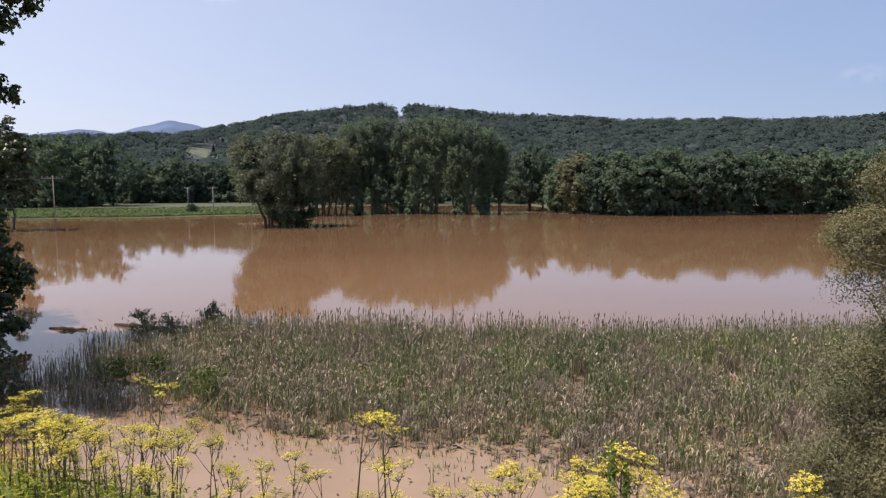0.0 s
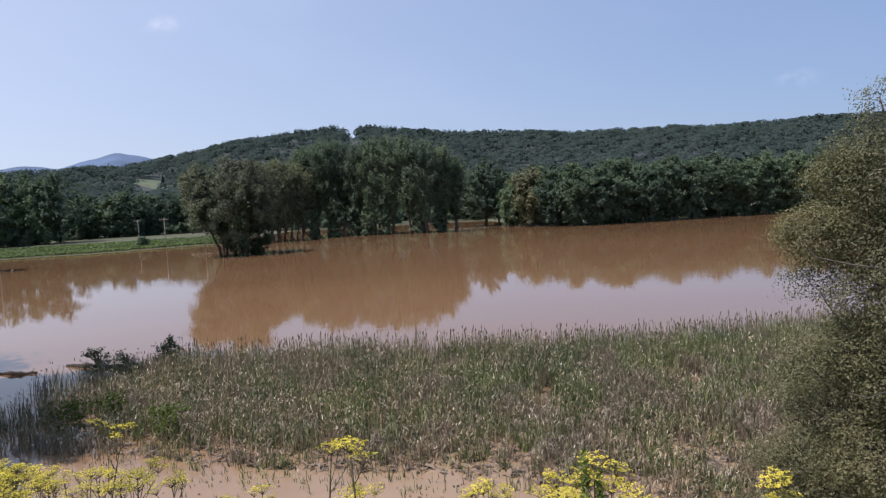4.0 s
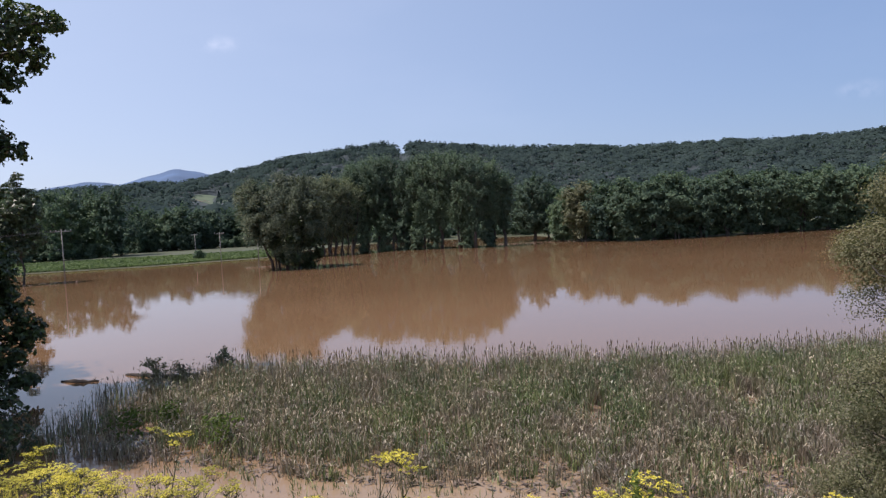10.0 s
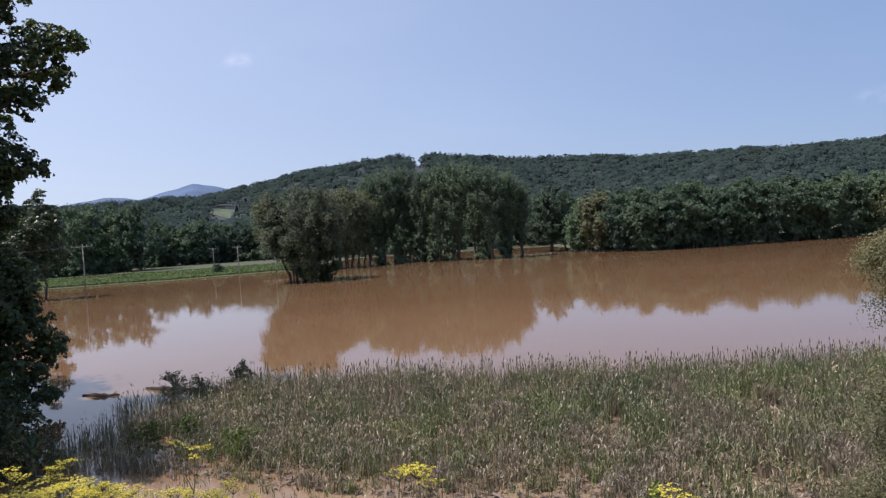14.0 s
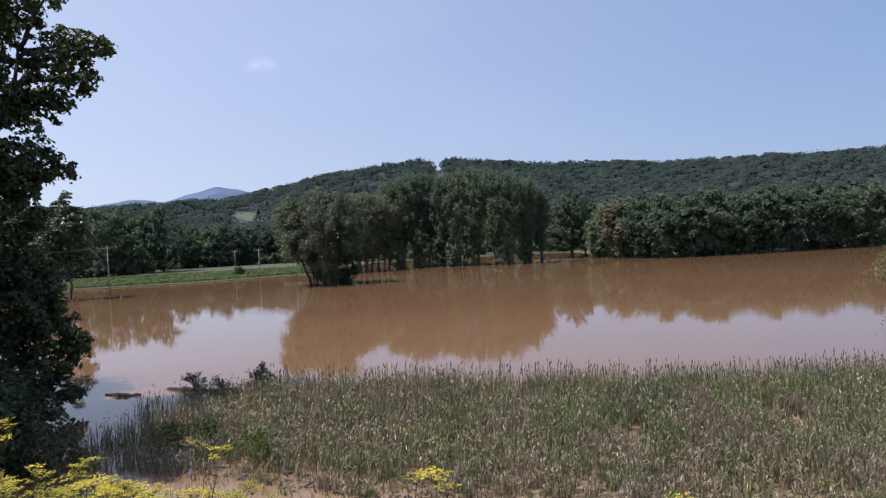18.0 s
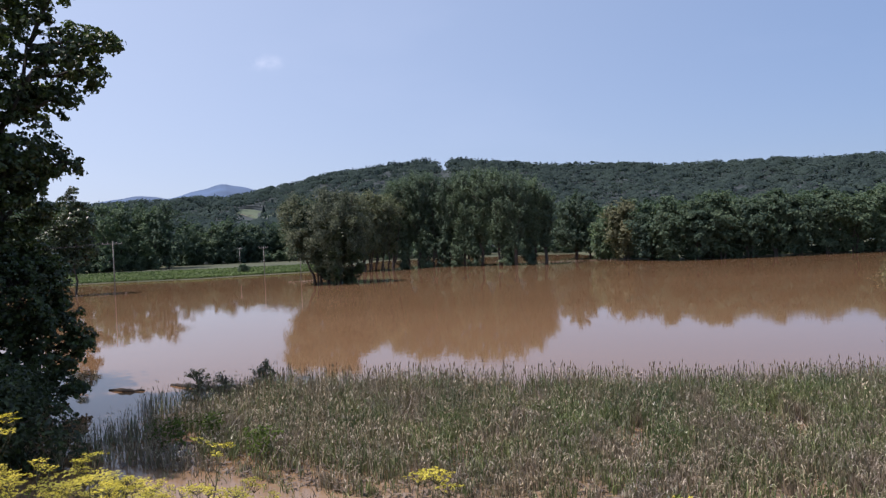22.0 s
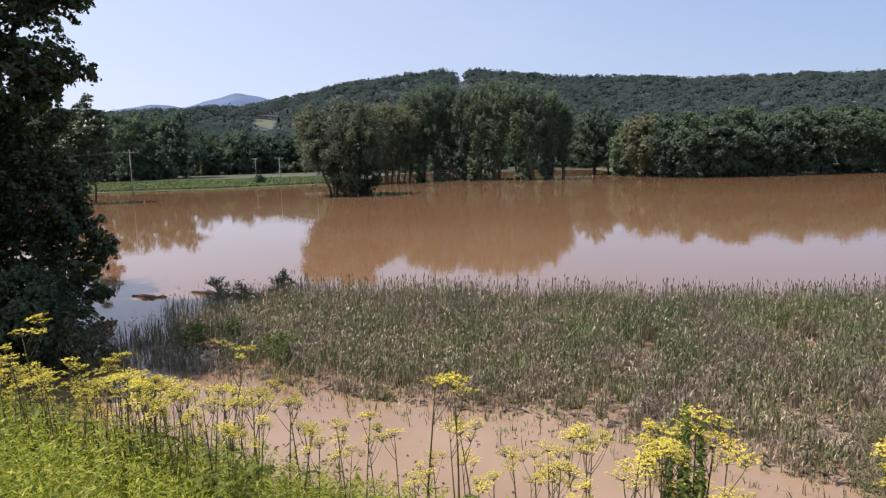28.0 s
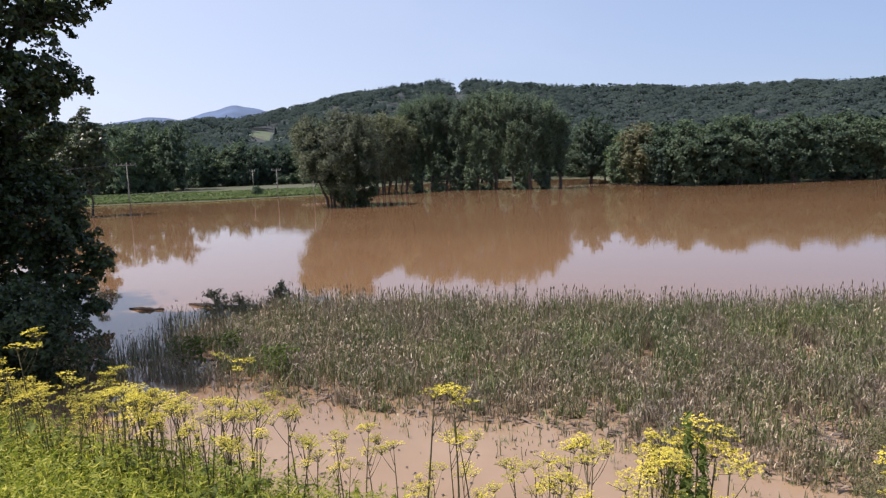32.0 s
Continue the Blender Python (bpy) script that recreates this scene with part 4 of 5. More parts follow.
def blades(rng, x, y, z, h, lean, width, per):
    """Strap leaves: each bends over in two lengths and tapers to a point."""
    n = len(x)
    x, y, z, h, lean = (np.repeat(v, per) for v in (x, y, z, h, lean))
    m = n * per
    h = h * rng.uniform(0.55, 1.05, m)
    a = rng.uniform(0, 2 * math.pi, m)
    dx, dy = np.cos(a), np.sin(a)
    b = lean * rng.uniform(0.3, 1.5, m)
    base = np.stack([x + rng.normal(0, 0.05, m), y + rng.normal(0, 0.05, m), z], 1)
    sx, sy = -dy, dx
    t = a + rng.normal(0, 0.9, m)
    sx, sy = -np.sin(t), np.cos(t)
    rows = []
    for s, w in ((0, 1.0), (0.6, 0.9), (1.0, 0.06)):
        c = base + np.stack([dx * b * h * s ** 2, dy * b * h * s ** 2, h * (s - 0.5 * np.minimum(b, 1.2) * s ** 2.5 * 0.8)], 1)
        off = np.stack([sx, sy, 0 * sx], 1) * (width * w / 2)
        rows += [c - off, c + off]
    v = np.stack(rows, 1)
    i = np.arange(m)[:, None] * 6
    f = np.concatenate([i + [0, 1, 3, 2], i + [2, 3, 5, 4]])
    return v.reshape(-1, 3), f


rng = np.random.default_rng(31)
n = 88000
x, y = rng.uniform(-16.2, 26, n), rng.uniform(10, 29.6, n)
keep = poly_inside(x, y, BED) & (wave(x, y, 1.1, 3) + 0.6 * wave(x, y, 4.5, 4) > -0.36 - 0.25 * (y > 21))
edge = (y < 18.9 - 0.43 * (x + 7)) & (x < 5) & (x > -8)
keep &= ~(edge & (wave(x, y, 2.6, 8) + 0.7 * wave(x, y, 7.0, 12) + rng.normal(0, 0.25, n) < 0.10))
keep &= ~((x < -8.8) & (rng.uniform(-1, 1, n) + 0.8 * wave(x, y, 2.4, 9) < -0.25 + 0.24 * np.clip(-8.8 - x, 0, 5)))
keep &= np.abs(np.degrees(np.arctan2(x, y))) < 42
x, y = x[keep], y[keep]
h = 0.40 + 0.10 * wave(x, y, 0.8, 5) + rng.normal(0, 0.08, len(x)) + 0.072 * np.clip(y - 14.5, -3, 12) + 0.015 * np.clip(x, 0, 10)
h = np.clip(h * np.where(x < -9.5, 0.85, 1.0), 0.28, 1.4)
dry = rng.uniform(0, 1, len(x)) < np.clip(0.46 - 0.018 * (y - 15) - 0.032 * x + 0.28 * wave(x, y, 0.9, 6), 0.06, 0.65)
g = ~dry
m = int(g.sum())
v, f = blades(rng, x[g], y[g], np.full(m, -0.05), h[g], rng.uniform(0.05, 0.45, m), 0.021, 3)
bent = rng.uniform(0, 1, m) < 0.30
top_z = h[g] * rng.uniform(0.55, 0.92, m)
v2, f2 = blades(rng, x[g][~bent], y[g][~bent], top_z[~bent], rng.uniform(0.10, 0.20, int((~bent).sum())), rng.uniform(0.3, 1.2, int((~bent).sum())), 0.021, 1)
tagged(new("cattails", mesh_from("cattails", *joined([(v, f), (v2, f2)]), M_REED)), "dense bed of grey-green cattails standing in the flood", "cattails", kind="stuff")
v4, f4 = blades(rng, x[g][bent], y[g][bent], top_z[bent] * 0.95, rng.uniform(0.06, 0.14, int(bent.sum())), rng.uniform(0.5, 1.5, int(bent.sum())), 0.022, 2)
m = int(dry.sum())
v, f = blades(rng, x[dry], y[dry], np.full(m, -0.05), h[dry] * 0.85, rng.uniform(0.1, 0.6, m), 0.023, 2)
v2, f2 = blades(rng, x[dry], y[dry], h[dry] * rng.uniform(0.35, 0.85, m), rng.uniform(0.07, 0.16, m), rng.uniform(0.4, 1.4, m), 0.025, 2)
tagged(new("dry_cattails", mesh_from("dry_cattails", *joined([(v, f), (v2, f2), (v4, f4)]), M_REED_DRY)), "bent pale dead cattail leaves among the green", "cattails", kind="stuff")
# sodden litter lying between the stems
n = 36000
lx, ly = rng.uniform(-14, 24, n), rng.uniform(9.5, 28, n)
ok = poly_inside(lx, ly, BED) & (wave(lx, ly, 1.3, 14) + rng.normal(0, 0.3, n) > -0.7) & (np.abs(np.degrees(np.arctan2(lx, ly))) < 40) & (lx > -10.5)
lx, ly = lx[ok], ly[ok]
v, f = leaves(rng, np.stack([lx, ly, rng.uniform(0.01, 0.10, len(lx))], 1), np.tile([0, 0, 2.2], (len(lx), 1)), 0.30, 0.06, 0.35, 0.1, simple=True)
tagged(new("cattail_litter", mesh_from("cattail_litter", v, f, M_LITTER)), "sodden brown litter matted between the cattail stems", "litter", kind="stuff")
# broken stubble where the bed thins out
m = 900
tx = rng.uniform(-9, 7, m)
ty = table(((-8.5, 18.0), (-6.8, 17.4), (-2.9, 15.5), (1.5, 14.4), (5.3, 12.0), (6.7, 11.3)), tx) + rng.normal(0.3, 0.9, m)
v, f = blades(rng, tx, ty, np.full(m, -0.05), rng.uniform(0.08, 0.42, m), rng.uniform(0.05, 0.7, m), 0.02, 3)
tagged(new("cattail_stubble", mesh_from("cattail_stubble", v, f, M_REED)), "broken stubble and fallen leaves at the bed's rim", "cattails", kind="stuff")
# seed stalks along the far rim
pick = rng.choice(np.nonzero((y > 22.9) & (x > -9))[0], 900, replace=False)
m = len(pick)
foot = np.stack([x[pick], y[pick], np.zeros(m)], 1)
head = foot + np.stack([rng.normal(0.03, 0.10, m), rng.normal(0, 0.10, m), np.maximum(h[pick], 0.8) * 0.97 + rng.gamma(1.5, 0.025, m) - 0.06], 1)
w = np.array([0.008, 0, 0])
v = np.stack([foot - w, foot + w, head + w * 0.6, head - w * 0.6], 1).reshape(-1, 3)
f = np.arange(m * 4).reshape(-1, 4)
tagged(new("reed_stalks", mesh_from("reed_stalks", v, f, M_REED_DRY)), "thin stalks over the far rim of the cattails", "reeds", kind="stuff")
up = unit(head - foot) * rng.uniform(0.08, 0.15, m)[:, None]
side = np.array([0.022, 0.0, 0.0]) * rng.uniform(0.7, 1.3, m)[:, None]
v = np.stack([head - up * 0.5, head + side, head + up, head - side], 1).reshape(-1, 3)
tagged(new("reed_plumes", mesh_from("reed_plumes", v, f, M_PLUME)), "small brown seed plumes on the reed stalks", "reeds", kind="stuff")

# low shrubs on the bed's far edge, forbs, drift logs
def small_shrub(x, y, h, w, leaf, rng, label, n=900, size=0.10):
    boughed("shrub", x, y, -0.05, h, ((0.1, w * 0.7), (0.35, w), (0.7, w * 0.9), (1.0, w * 0.35)), leaf, M_BARK, rng, 40, 8, n // 320 + 1, 0.28, size, 0.55, 0.6, 0.1, 0.5, ((0, 0, 0.1, 0), (0.1, 0, -0.15, 0.1), (-0.1, 0, 0.2, 0)), 0.018, 0.0, label, "shrub")


rng = np.random.default_rng(41)
# grey-green leaves, picked pale to stand in for sunlight on the shadowed shrubs
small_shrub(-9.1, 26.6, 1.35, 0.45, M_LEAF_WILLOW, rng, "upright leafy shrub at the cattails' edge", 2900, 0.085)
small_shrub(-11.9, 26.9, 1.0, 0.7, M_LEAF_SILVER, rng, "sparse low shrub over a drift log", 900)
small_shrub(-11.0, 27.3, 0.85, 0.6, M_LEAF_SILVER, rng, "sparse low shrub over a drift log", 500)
for fx, fy, fw in ((-9.6, 19.7, 0.55), (-6.5, 18.7, 0.4), (-8.6, 20.3, 0.35)):
    m = int(520 * fw)
    px, py = fx + rng.normal(0, fw * 0.55, m), fy + rng.normal(0, fw * 0.4, m)
    pos = np.stack([px, py, rng.uniform(0.15, 0.95, m)], 1)
    v, f = leaves(rng, pos, np.tile([0, -0.2, 0.7], (m, 1)), 0.14, 0.07, 0.6)
    tagged(new("forb_patch", mesh_from("forb_patch", v, f, M_FORB)), "bright green leafy forbs among the cattails", "plant", kind="stuff")


def drift_log(pts, r, label):
    p = np.asarray(pts, float)
    t = np.linspace(0, 1, 12)
    q = np.stack([np.interp(t, np.linspace(0, 1, len(p)), p[:, k]) for k in range(3)], 1)
    q[1:-1] += np.random.default_rng(int(r * 1000)).normal(0, 0.02, (10, 3))
    rr = r * (0.35 + 0.75 * np.sin(np.clip(t, 0.05, 0.95) * math.pi) ** 0.5)
    v, f = tube(q, rr, 9)
    tagged(new("drift_log", mesh_from("drift_log", v, f, M_LOG, True)), label, "log", "drift logs")


drift_log(((-16.5, 28.5, 0.0), (-15.6, 28.1, 0.04), (-14.8, 28.2, 0.0)), 0.09, "dark wet drift log floating in the flood")
drift_log(((-14.1, 29.2, 0.0), (-12.2, 28.3, 0.05), (-9.8, 27.9, 0.08)), 0.11, "dark drift log lying along the cattails' edge")
# crumbs of debris on the near water
rng = np.random.default_rng(43)
m = 420
px = rng.uniform(-8, 7, m)
py = 8.9 - 0.36 * px + np.abs(rng.normal(0, 2.6, m))
keep = py < 16.3 - 0.4 * px
v, f = leaves(rng, np.stack([px, py, np.full(m, 0.012)], 1)[keep], np.tile([0, 0, 3.0], (keep.sum(), 1)), 0.09, 0.05, 0.3, 0.1)
tagged(new("floating_debris", mesh_from("floating_debris", v, f, M_LOG)), "dark scraps of leaves and bark floating on the water", "debris", kind="stuff")

# ---- the big dark tree beside the water ----
def lobed(name, x, y, right, lobes, leaf, bark, rng, tuft, per, size, aspect, cover, depth, trunks, trunk_r, label, category, simple=False, floor=0.1, hang=0.0):
    """A crown of leafy lobes (across, height, radius, fullness), each of many small tufts, on limbs from slender trunks; across runs towards the azimuth right."""
    z = float(ground(x, y))
    top = new(name)
    top.location = (x, y, z)
    rv = np.array([math.sin(radians(right)), math.cos(radians(right)), 0.0])
    fv = np.array([-rv[1], rv[0], 0.0])
    mains = []
    for u0, d0, u1, d1, h1 in trunks:
        p, r = limb(rng, rv * u0 + fv * d0 - [0, 0, 0.4], rv * u1 + fv * d1 + [0, 0, h1 - z], trunk_r, trunk_r * 0.15, 0, 0.12, 10)
        part("trunk", mesh_from("trunk", *tube(p, r, 9), bark, True), top)
        mains.append(p)
    wood, pos, out = [], [], []
    for u, h, rad, full in lobes:
        c = rv * u + fv * rng.normal(0, depth) + [0, 0, h - z]
        p = min(mains, key=lambda q: np.linalg.norm(q - c, axis=1).min())
        ha = np.clip(c[2] - 0.55 * rad - rng.uniform(0.2, 0.8), 0.2, p[-1, 2])
        a = np.array([np.interp(ha, p[:, 2], p[:, k]) for k in range(3)])
        q, r = limb(rng, a, c, trunk_r * 0.30, trunk_r * 0.08, 0.04, 0.14, 7)
        wood.append(tube(q, r, 6))
        n = int(cover * full * rad * rad) + 4
        d = unit(rng.normal(0, 1, (n, 3)) + [0, 0, 0.1])
        t = c + d * (rad * rng.uniform(0.35, 1.0, n) ** 0.6)[:, None] * [1, 1, 0.85]
        for k in range(0, n, 5):
            q, r = limb(rng, c + (t[k] - c) * 0.1, t[k], trunk_r * 0.07, trunk_r * 0.02, 0.06, 0.10, 4)
            wood.append(tube(q, r, 3))
        e = unit(rng.normal(0, 1, (n, per, 3)) + [0, 0, 0.25])
        tr = tuft * rng.uniform(0.6, 1.3, (n, 1, 1)) * rng.uniform(0.35, 1.0, (n, per, 1))
        w = t[:, None] + e * tr * [1, 1, 0.7]
        w[..., 2] -= hang * tr[..., 0]
        pos.append(w.reshape(-1, 3))
        out.append((e * 0.7 + d[:, None] * 0.5 + [0, 0, 0.5]).reshape(-1, 3))
    pos, out = np.concatenate(pos), np.concatenate(out)
    ok = pos[:, 2] + z > floor
    tagged(part("branchwork", mesh_from("branchwork", *joined(wood), bark, True), top), kind="stuff")
    lv, lf = leaves(rng, pos[ok], out[ok], size, size * aspect, 0.5, simple=simple)
    tagged(part("crown", mesh_from("crown", lv, lf, leaf), top), kind="stuff")
    return tagged(top, label, category)


rng = np.random.default_rng(51)
# the last three lobes lie out of view, added to shade the water
TREE_LOBES = ((3.5, 15.7, 1.2, 1), (4.7, 16.0, 0.6, 0.6), (5.6, 14.7, 0.9, 0.9), (6.3, 14.4, 0.7, 0.9), (5.7, 13.5, 1.0, 1), (4.6, 13.6, 1.1, 0.6), (6.9, 14.7, 0.3, 1), (4.1, 12.2, 1.2, 0.9), (4.9, 12.1, 0.6, 0.9), (3.2, 12.8, 1.6, 0.75),
              (3.1, 10.2, 1.4, 0.8), (4.2, 9.8, 0.9, 0.9), (5.0, 9.6, 0.4, 0.9), (3.7, 9.1, 1.0, 0.8), (3.0, 7.8, 1.5, 1.2), (3.6, 5.6, 1.2, 1.3), (4.3, 5.1, 0.6, 1.2), (2.8, 4.4, 2.1, 1.3), (4.0, 3.4, 1.2, 1.3), (4.9, 2.4, 0.7, 1.2),
              (3.6, 1.9, 1.3, 1.3), (4.6, 0.8, 0.5, 1), (3.3, 0.4, 1.4, 1.3), (2.2, 14.8, 1.7, 1), (1.9, 11.8, 2.0, 1.1), (1.7, 8.9, 2.2, 1.2), (1.5, 5.8, 2.2, 1.3), (1.4, 2.6, 2.4, 1.3), (-1.2, 4.2, 2.4, 1.2), (-1.3, 8.5, 2.5, 1.1), (-1.0, 12.6, 2.2, 1))
x, y = polar(-41, 31)
lobed("broadleaf_tree", x, y, 49, TREE_LOBES, M_LEAF_NEAR, M_BARK, rng, 0.31, 24, 0.21, 0.8, 30, 0.9, ((0, 0, 2.4, 0.3, 15.5), (0.5, 0.4, 3.6, -0.4, 14.0), (-0.4, 0.3, 1.2, 0.6, 13.0)), 0.34, "tall dark leafy tree in shade at the water's edge", "tree", hang=0.3)
x, y = polar(-40.0, 22.8)
tree("shaded_bush", x, y, float(ground(x, y)) + 0.3, 3.2, scaled(BUSHY, 2.7), M_LEAF_NEAR, M_BARK, rng, 17000, 150, 0.09, 0.16, 0.6, trunk_r=0.06, label="low dark bush at the water below the tall tree", category="bush", limbs=10)
# two trees added out of view to cast shade on the reeds and water
x, y = polar(-50.0, 27.0)
boughed("broadleaf_tree", x, y, float(ground(x, y)) - 0.1, 21.5, ((0.0, 2.6), (0.2, 4.0), (0.5, 4.4), (0.8, 4.2), (1.0, 1.4)), M_LEAF_NEAR, M_BARK, rng, 300, 20, 9, 1.2, 0.38, 0.75, 0.3, 0.35, 0.55,
        trunk_r=0.4, label="unseen leafy tree added to shade the water's edge", simple=True)
x, y = polar(-45.5, 39.0)
boughed("broadleaf_tree", x, y, float(ground(x, y)) - 0.1, 20.5, ((0.0, 2.4), (0.2, 3.6), (0.5, 4.2), (0.8, 4.0), (1.0, 1.4)), M_LEAF_NEAR, M_BARK, rng, 200, 18, 8, 1.2, 0.38, 0.75, 0.3, 0.35, 0.55,
        trunk_r=0.4, label="unseen leafy tree added to shade the water's edge", simple=True)

# tree standing in the flood before the field
x, y = polar(-31.9, 107.5)
lobed("flooded_tree", x, y, 58, ((0.0, 14.2, 1.0, 1), (-0.6, 12.4, 1.6, 1), (0.9, 11.6, 1.5, 1), (0.1, 10.0, 2.2, 1), (1.6, 9.2, 1.3, 1), (-1.6, 8.8, 1.7, 1), (0.5, 7.3, 2.1, 1), (-2.8, 7.4, 2.0, 1.1), (-2.9, 5.0, 1.8, 1.1), (-2.6, 10.0, 1.6, 1), (-1.2, 6.0, 1.7, 0.9), (1.6, 5.9, 1.4, 0.9), (0.2, 4.8, 1.5, 0.8)), M_LEAF_NEAR, M_BARK, rng,
      0.45, 14, 0.36, 0.7, 17, 0.5, ((0, 0, 0.1, 0.1, 13.6),), 0.17, "tall dark tree with its bare trunk in the flood", "tree", simple=True)

# ---- the silvery bush ----
rng = np.random.default_rng(52)
BUSH_LOBES = ((-0.12, 6.8, 0.32, 0.35), (-0.37, 6.32, 0.38, 0.8), (-0.71, 6.02, 0.3, 0.9), (-0.07, 5.98, 0.55, 1), (-0.83, 5.36, 0.45, 1), (-0.37, 5.35, 0.62, 1), (-1.14, 5.33, 0.22, 0.8), (-0.96, 4.74, 0.36, 0.35), (-0.37, 4.69, 0.47, 0.6), (0.01, 5.02, 0.65, 1),
              (-0.43, 3.92, 0.58, 1), (-0.97, 3.91, 0.36, 0.5), (0.0, 3.79, 0.7, 1), (-0.67, 3.17, 0.55, 1), (-0.12, 2.84, 0.78, 1.1), (-1.04, 2.7, 0.42, 0.8), (-0.67, 2.19, 0.6, 1.1), (-1.35, 2.4, 0.35, 0.5), (-1.2, 3.3, 0.32, 0.35), (-1.25, 1.9, 0.45, 0.7), (0.4, 6.1, 0.7, 0.7), (0.5, 4.6, 0.9, 0.7))
x, y = polar(37, 9.2)
bush = lobed("silvery_bush", x, y, 127, BUSH_LOBES, M_LEAF_SILVER, M_BARK, rng, 0.20, 30, 0.037, 0.42, 1020, 0.28, ((0.5, 0, 0.2, 0.1, 6.2), (0.6, 0.2, -0.1, 0.2, 5.0), (0.4, -0.2, -0.4, -0.1, 4.4), (0.5, 0.1, -0.2, 0.1, 6.9)), 0.06, "soft silvery-green bush with fine leaves on the bank", "bush", simple=True)
# two bare dark limbs reach out of the leaves
rv, fv = np.array([math.sin(radians(127)), math.cos(radians(127)), 0.0]), np.array([-math.cos(radians(127)), math.sin(radians(127)), 0.0])
for pts, r0 in ((((0.45, 0.1, 4.95), (0.05, -0.55, 5.0), (-0.45, -0.62, 5.08), (-0.8, -0.6, 5.16), (-0.9, -0.58, 5.3)), 0.015), (((0.4, 0.0, 3.9), (0.02, -0.6, 3.82), (-0.3, -0.7, 3.66), (-0.5, -0.72, 3.7)), 0.013)):
    path = [rv * u + fv * d + [0, 0, h - bush.location.z] for u, d, h in pts]
    part("limb", mesh_from("limb", *tube(path, np.linspace(r0, 0.005, len(path)), 6), M_BARK, True), bush)


# ---- wild parsnip ----
def umbel_mesh(seed, spread, rays):
    """A flat yellow umbel: rays from one node, each with a small head of florets."""
    g = np.random.default_rng(seed)
    stalk, heads = [], []
    for k in range(rays):
        a = k * 2.399 + g.uniform(-0.2, 0.2)
        rr = spread * math.sqrt((k + 0.5) / rays) * g.uniform(0.85, 1.1)
        tip = np.array([rr * math.cos(a), rr * math.sin(a), 0.055 + 0.012 * g.random() - 0.12 * rr])
        stalk.append(tube([(0, 0, 0), tip], (0.0015, 0.001), 3))
        m = 11
        b, c = g.uniform(0, 6.28, m), 0.015 * np.sqrt(g.uniform(0, 1, m))
        heads.append(tip + np.stack([c * np.cos(b), c * np.sin(b), g.uniform(0, 0.008, m)], 1))
    sv, sf = joined(stalk)
    hp = np.concatenate(heads)
    hv, hf = leaves(g, hp, np.tile([0, 0, 1.0], (len(hp), 1)), 0.0125, 0.0110, 0.3, simple=True)
    return mesh_from("rays", sv, sf, M_STEM), mesh_from("florets", hv, hf, M_UMBEL)


UMBELS = [umbel_mesh(s, w, n) for s, w, n in ((1, 0.097, 17), (2, 0.080, 14), (3, 0.060, 9), (4, 0.040, 6))]


def parsnip(seed):
    """One plant 1.25 m tall: a ribbed stem, ascending branches, umbels and a few leaves."""
    g = np.random.default_rng(seed)
    top = new("wild_parsnip")
    H = 1.2
    sway = g.normal(0, 0.05, 2)
    st = np.array([(sway[0] * t ** 2, sway[1] * t ** 2, H * t - 0.05) for t in np.linspace(0, 0.97, 8)])
    v, f = tube(st, np.linspace(0.0085, 0.0035, 8), 6)
    part("stem", mesh_from("stem", v, f, M_STEM, True), top)

    def umbel(p, k, tilt):
        rays, florets = UMBELS[k]
        a = tagged(part("umbel", florets, top), "flat yellow-green flower head", kind="stuff")
        a.location = p
        a.rotation_euler = (tilt[0], tilt[1], g.uniform(0, 6.28))
        tagged(part("umbel_stalk", rays, a), kind="stuff")

    umbel(st[-1], 0, g.normal(0, 0.1, 2))
    for j in range(int(g.integers(2, 5))):
        t = 0.70 + 0.5 * (j + g.random()) / 9
        a = g.uniform(0, 6.28)
        b = np.array([sway[0] * t * t, sway[1] * t * t, H * t])
        L = g.uniform(0.14, 0.30) * (1.45 - t) * 1.3
        e = b + np.array([math.cos(a) * L * 0.5, math.sin(a) * L * 0.5, L * 0.9])
        p, r = limb(g, b, e, 0.0032, 0.0018, -0.06, 0.03, 5)
        v, f = tube(p, r, 5)
        part("branch", mesh_from("branch", v, f, M_STEM, True), top)
        umbel(p[-1], int(g.choice([1, 1, 2, 3])), (math.sin(a) * -0.25, math.cos(a) * 0.25))
    for j in range(3):
        t = g.uniform(0.12, 0.55)
        a = g.uniform(0, 6.28)
        d = np.array([math.cos(a), math.sin(a), 0.25])
        s = np.array([-math.sin(a), math.cos(a), 0.0])
        u = np.linspace(0.1, 1.0, 8)
        mid = np.array([0, 0, H * t]) + d * (u * 0.2)[:, None] - np.array([0, 0, 0.10]) * (u ** 2)[:, None]
        vs, fs = list(mid), []
        for q in range(7):
            for sd in (1, -1):
                w = 0.055 * (1.15 - u[q]) + 0.01
                k = len(vs)
                vs += [mid[q] + s * sd * w * 0.5 - d * 0.008 + [0, 0, 0.01], mid[q] + s * sd * w + d * 0.02 + [0, 0, g.uniform(-0.015, 0.01)], mid[q + 1] + s * sd * w * 0.5 + d * 0.006]
                fs += [(q, q + 1, k + 2), (q, k + 2, k), (k, k + 2, k + 1)]
        part("leaf", mesh_from("leaf", vs, fs, M_PARSNIP_LEAF), top)
    return tagged(top, "tall wild parsnip with flat yellow flower heads on the bank", "wildflower", "wild parsnip on the bank")


KINDS = [parsnip(100 + k) for k in range(7)]
rng = np.random.default_rng(61)


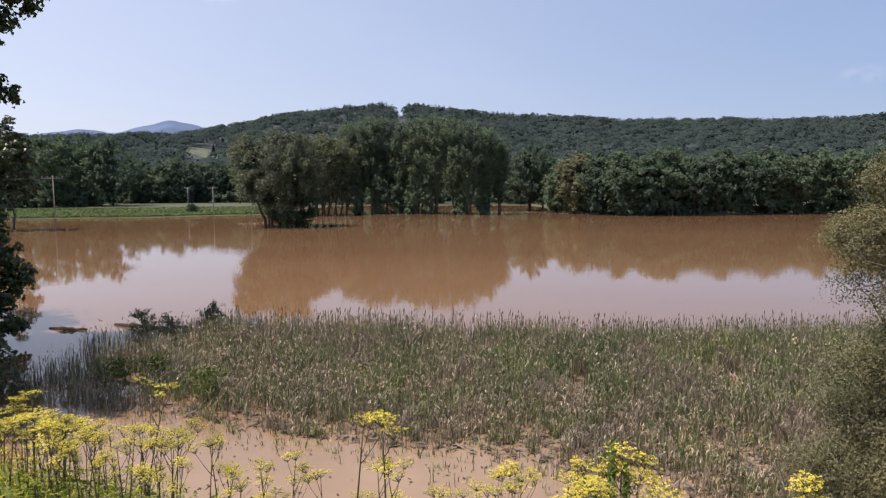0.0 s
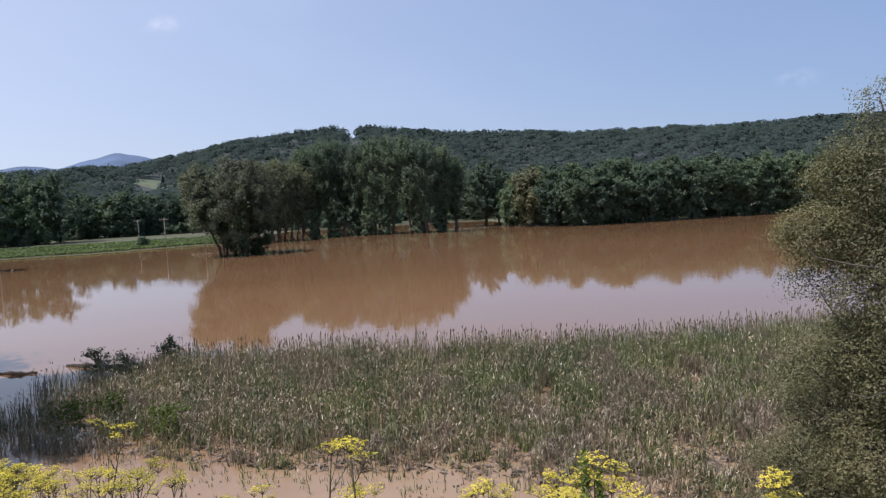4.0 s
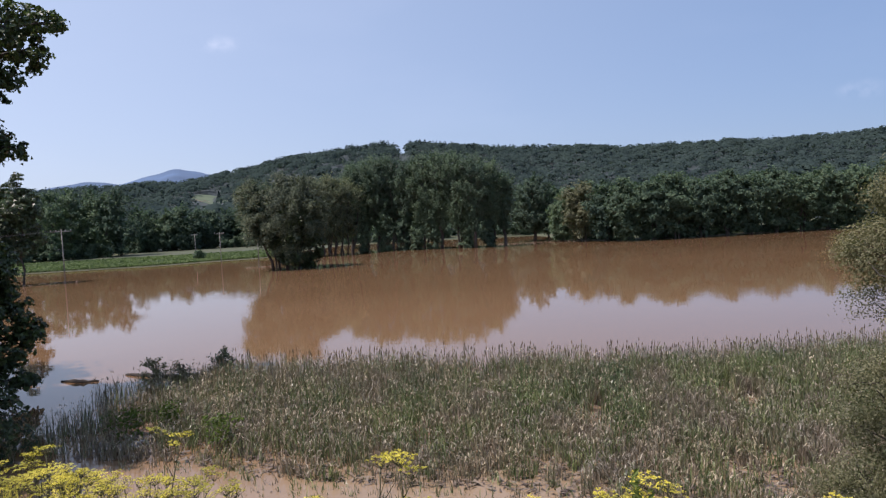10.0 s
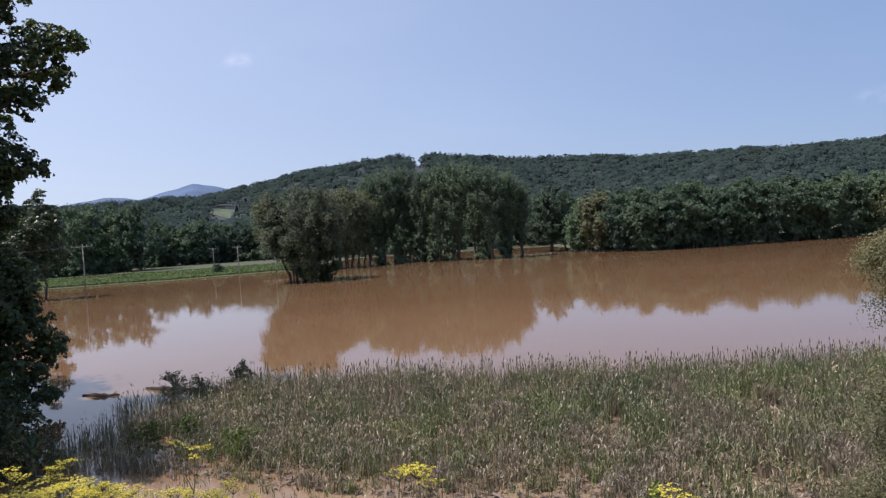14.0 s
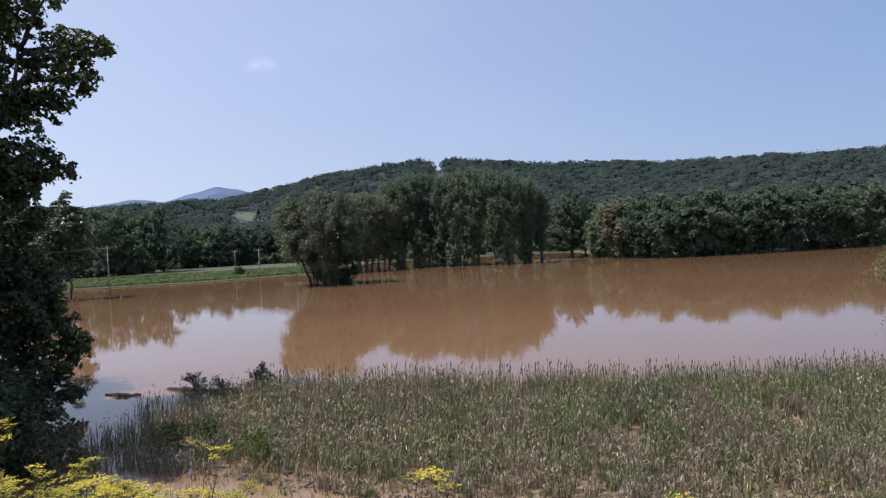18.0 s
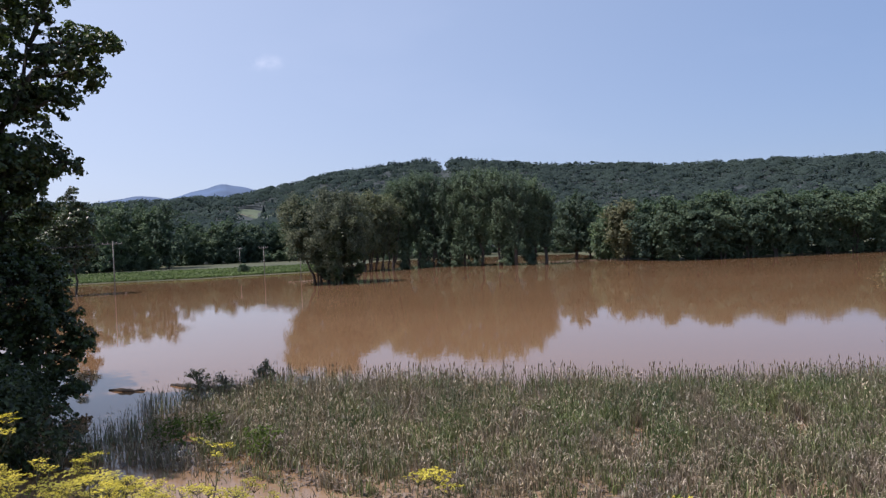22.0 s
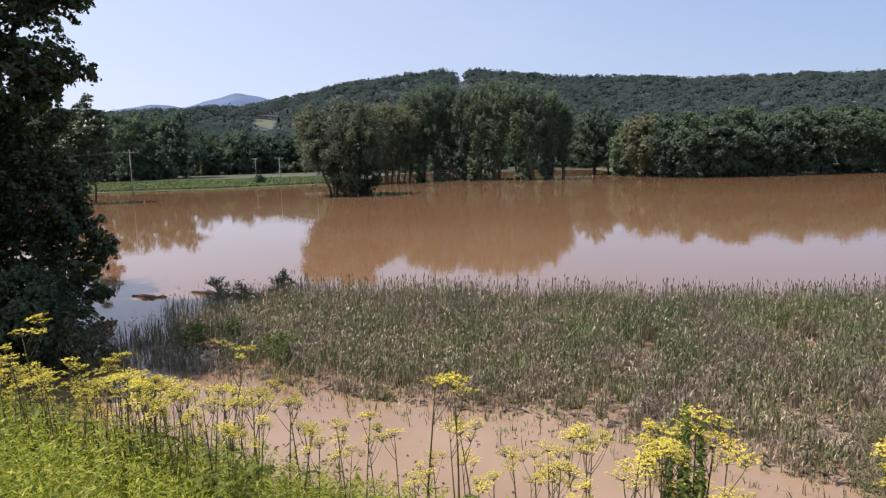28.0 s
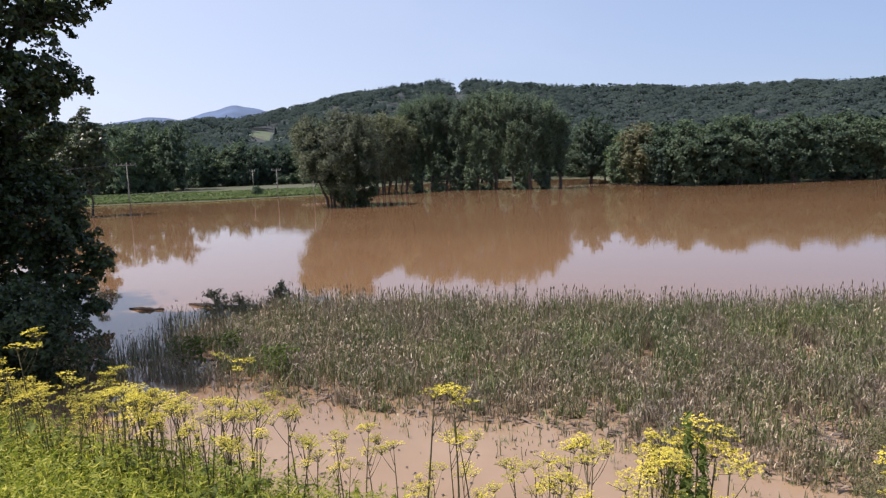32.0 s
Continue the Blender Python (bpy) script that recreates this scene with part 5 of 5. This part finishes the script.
def settle(az, el, s):
    """A plant rooted s metres down the bank, tall enough to reach the sight line az, el."""
    r = s / (0.34 * math.sin(radians(az)) + 0.94 * math.cos(radians(az)))
    x, y = polar(az, r)
    return x, y, 6.0 + r * math.tan(radians(el)) - float(ground(x, y))


CHIEF = ((-37.2, -11.4, 3.7), (-38.0, -12.6, 3.5), (-24.7, -14.6, 3.9), (-5.3, -17.4, 3.9), (-8.3, -17.7, 4.0), (-31.7, -14.1, 3.9), (-35.7, -13.8, 4.0), (-33.5, -14.9, 3.8), (-29.2, -16.8, 3.9), (-26.9, -17.1, 4.0), (-18.3, -18.9, 4.1), (-13.3, -21.1, 4.0), (-3.3, -22.2, 3.9), (0.4, -23.7, 4.0), (6.1, -23.1, 4.0), (9.4, -22.7, 4.0), (12.7, -21.4, 4.0), (14.5, -20.4, 3.9), (15.3, -21.4, 4.1), (16.7, -22.3, 4.0), (13.7, -22.6, 3.8), (28.2, -21.6, 3.9), (29.8, -22.6, 3.9))
spots = [settle(*c) for c in CHIEF]
HEADS = ((-41, -13.6), (-35, -14.8), (-31, -15.7), (-27, -17.0), (-20, -18.2), (-12, -20.9), (-3, -22.3), (1, -23.6), (9, -22.9))
for k in range(198):
    if k < 160:
        a = -41 + 19 * rng.uniform(0, 1) ** 2.0
    elif k < 189:
        a = rng.uniform(-25, 9)
    else:
        a = rng.uniform(9.5, 19)
    spot = settle(a, float(table(HEADS, a)) - 4.5 * rng.uniform(0, 1) ** 1.5, rng.uniform(3.3, 4.8))
    spots.append(spot[:2] + (float(np.clip(spot[2], 0.45, 1.35)),))
for k, (x, y, t) in enumerate(spots):
    m = pose(x, y, float(ground(x, y)), rng.normal(0, 3), rng.normal(0, 3), rng.uniform(0, 360)) @ Matrix.Scale(t / 1.25, 4)
    src = KINDS[k % 7]
    if k < 7:
        src.matrix_basis = m
    else:
        c = copy_thing(src, m)
        c.scale = (t / 1.25,) * 3

# leafy foot of the thickest parsnip clump
m = 5200
la = rng.normal(13.8, 2.1, m)
ls = rng.normal(4.0, 0.22, m)
lr = ls / (0.34 * np.sin(np.radians(la)) + 0.94 * np.cos(np.radians(la)))
lx, ly = lr * np.sin(np.radians(la)), lr * np.cos(np.radians(la))
lz = ground(lx, ly) + rng.uniform(0.25, 1.28, m) * np.exp(-((la - 14.4) / 3.2) ** 2) * (0.85 + 0.25 * np.sin(la * 5.0))
v, f = leaves(rng, np.stack([lx, ly, lz], 1), np.tile([0, -0.3, 0.8], (m, 1)), 0.062, 0.020, 0.7)
tagged(new("parsnip_foliage", mesh_from("parsnip_foliage", v, f, M_PARSNIP_LEAF)), "green leafy growth round a clump of parsnips", "weeds", kind="stuff")

# ---- weeds and grass of the bank ----
rng = np.random.default_rng(71)
n = 11000
s = 1.8 + 3.6 * rng.uniform(0, 1, n)
u = rng.uniform(-14, 11, n)
x, y = 0.34 * s - 0.94 * -u * 1.0, 0.94 * s - 0.34 * u
keep = (np.abs(np.degrees(np.arctan2(x, y))) < 70) & (np.hypot(x, y) > 1.3)
x, y = x[keep], y[keep]
z = ground(x, y)
n = len(x)
H = rng.uniform(0.3, 0.66, n) * np.clip(1.0 - 0.1 * np.maximum(x, 0) + 0.12 * np.clip(-x - 0.8, 0, 2), 0.45, 1.3)
K = 28
t = rng.uniform(0.12, 1.0, (n, K))
a = rng.uniform(0, 6.28, (n, K))
ln = 0.085 * (1.25 - t)
px = x[:, None] + np.cos(a) * ln * 0.6
py = y[:, None] + np.sin(a) * ln * 0.6
pz = z[:, None] + H[:, None] * t
pos = np.stack([px, py, pz], -1).reshape(-1, 3)
out = np.stack([np.cos(a) * 0.35, np.sin(a) * 0.35, np.ones_like(a)], -1).reshape(-1, 3)
v, f = leaves(rng, pos, out, 0.066, 0.0100, 0.6, simple=True)
tagged(new("bank_weeds", mesh_from("bank_weeds", v, f, M_WEED)), "lush knee-high green weeds covering the bank", "weeds", kind="stuff")
n = 9500
s = 1.8 + 3.8 * rng.uniform(0, 1, n)
u = rng.uniform(-14, 11, n)
x, y = 0.34 * s + 0.94 * u, 0.94 * s - 0.34 * u
keep = (np.abs(np.degrees(np.arctan2(x, y))) < 70) & (np.hypot(x, y) > 1.3)
x, y = x[keep], y[keep]
v, f = blades(rng, x, y, ground(x, y) - 0.03, rng.uniform(0.25, 0.65, len(x)), np.full(len(x), 0.5), 0.009, 4)
tagged(new("bank_grass", mesh_from("bank_grass", v, f, M_WEED)), "rank green grass on the sloping bank", "grass", kind="stuff")
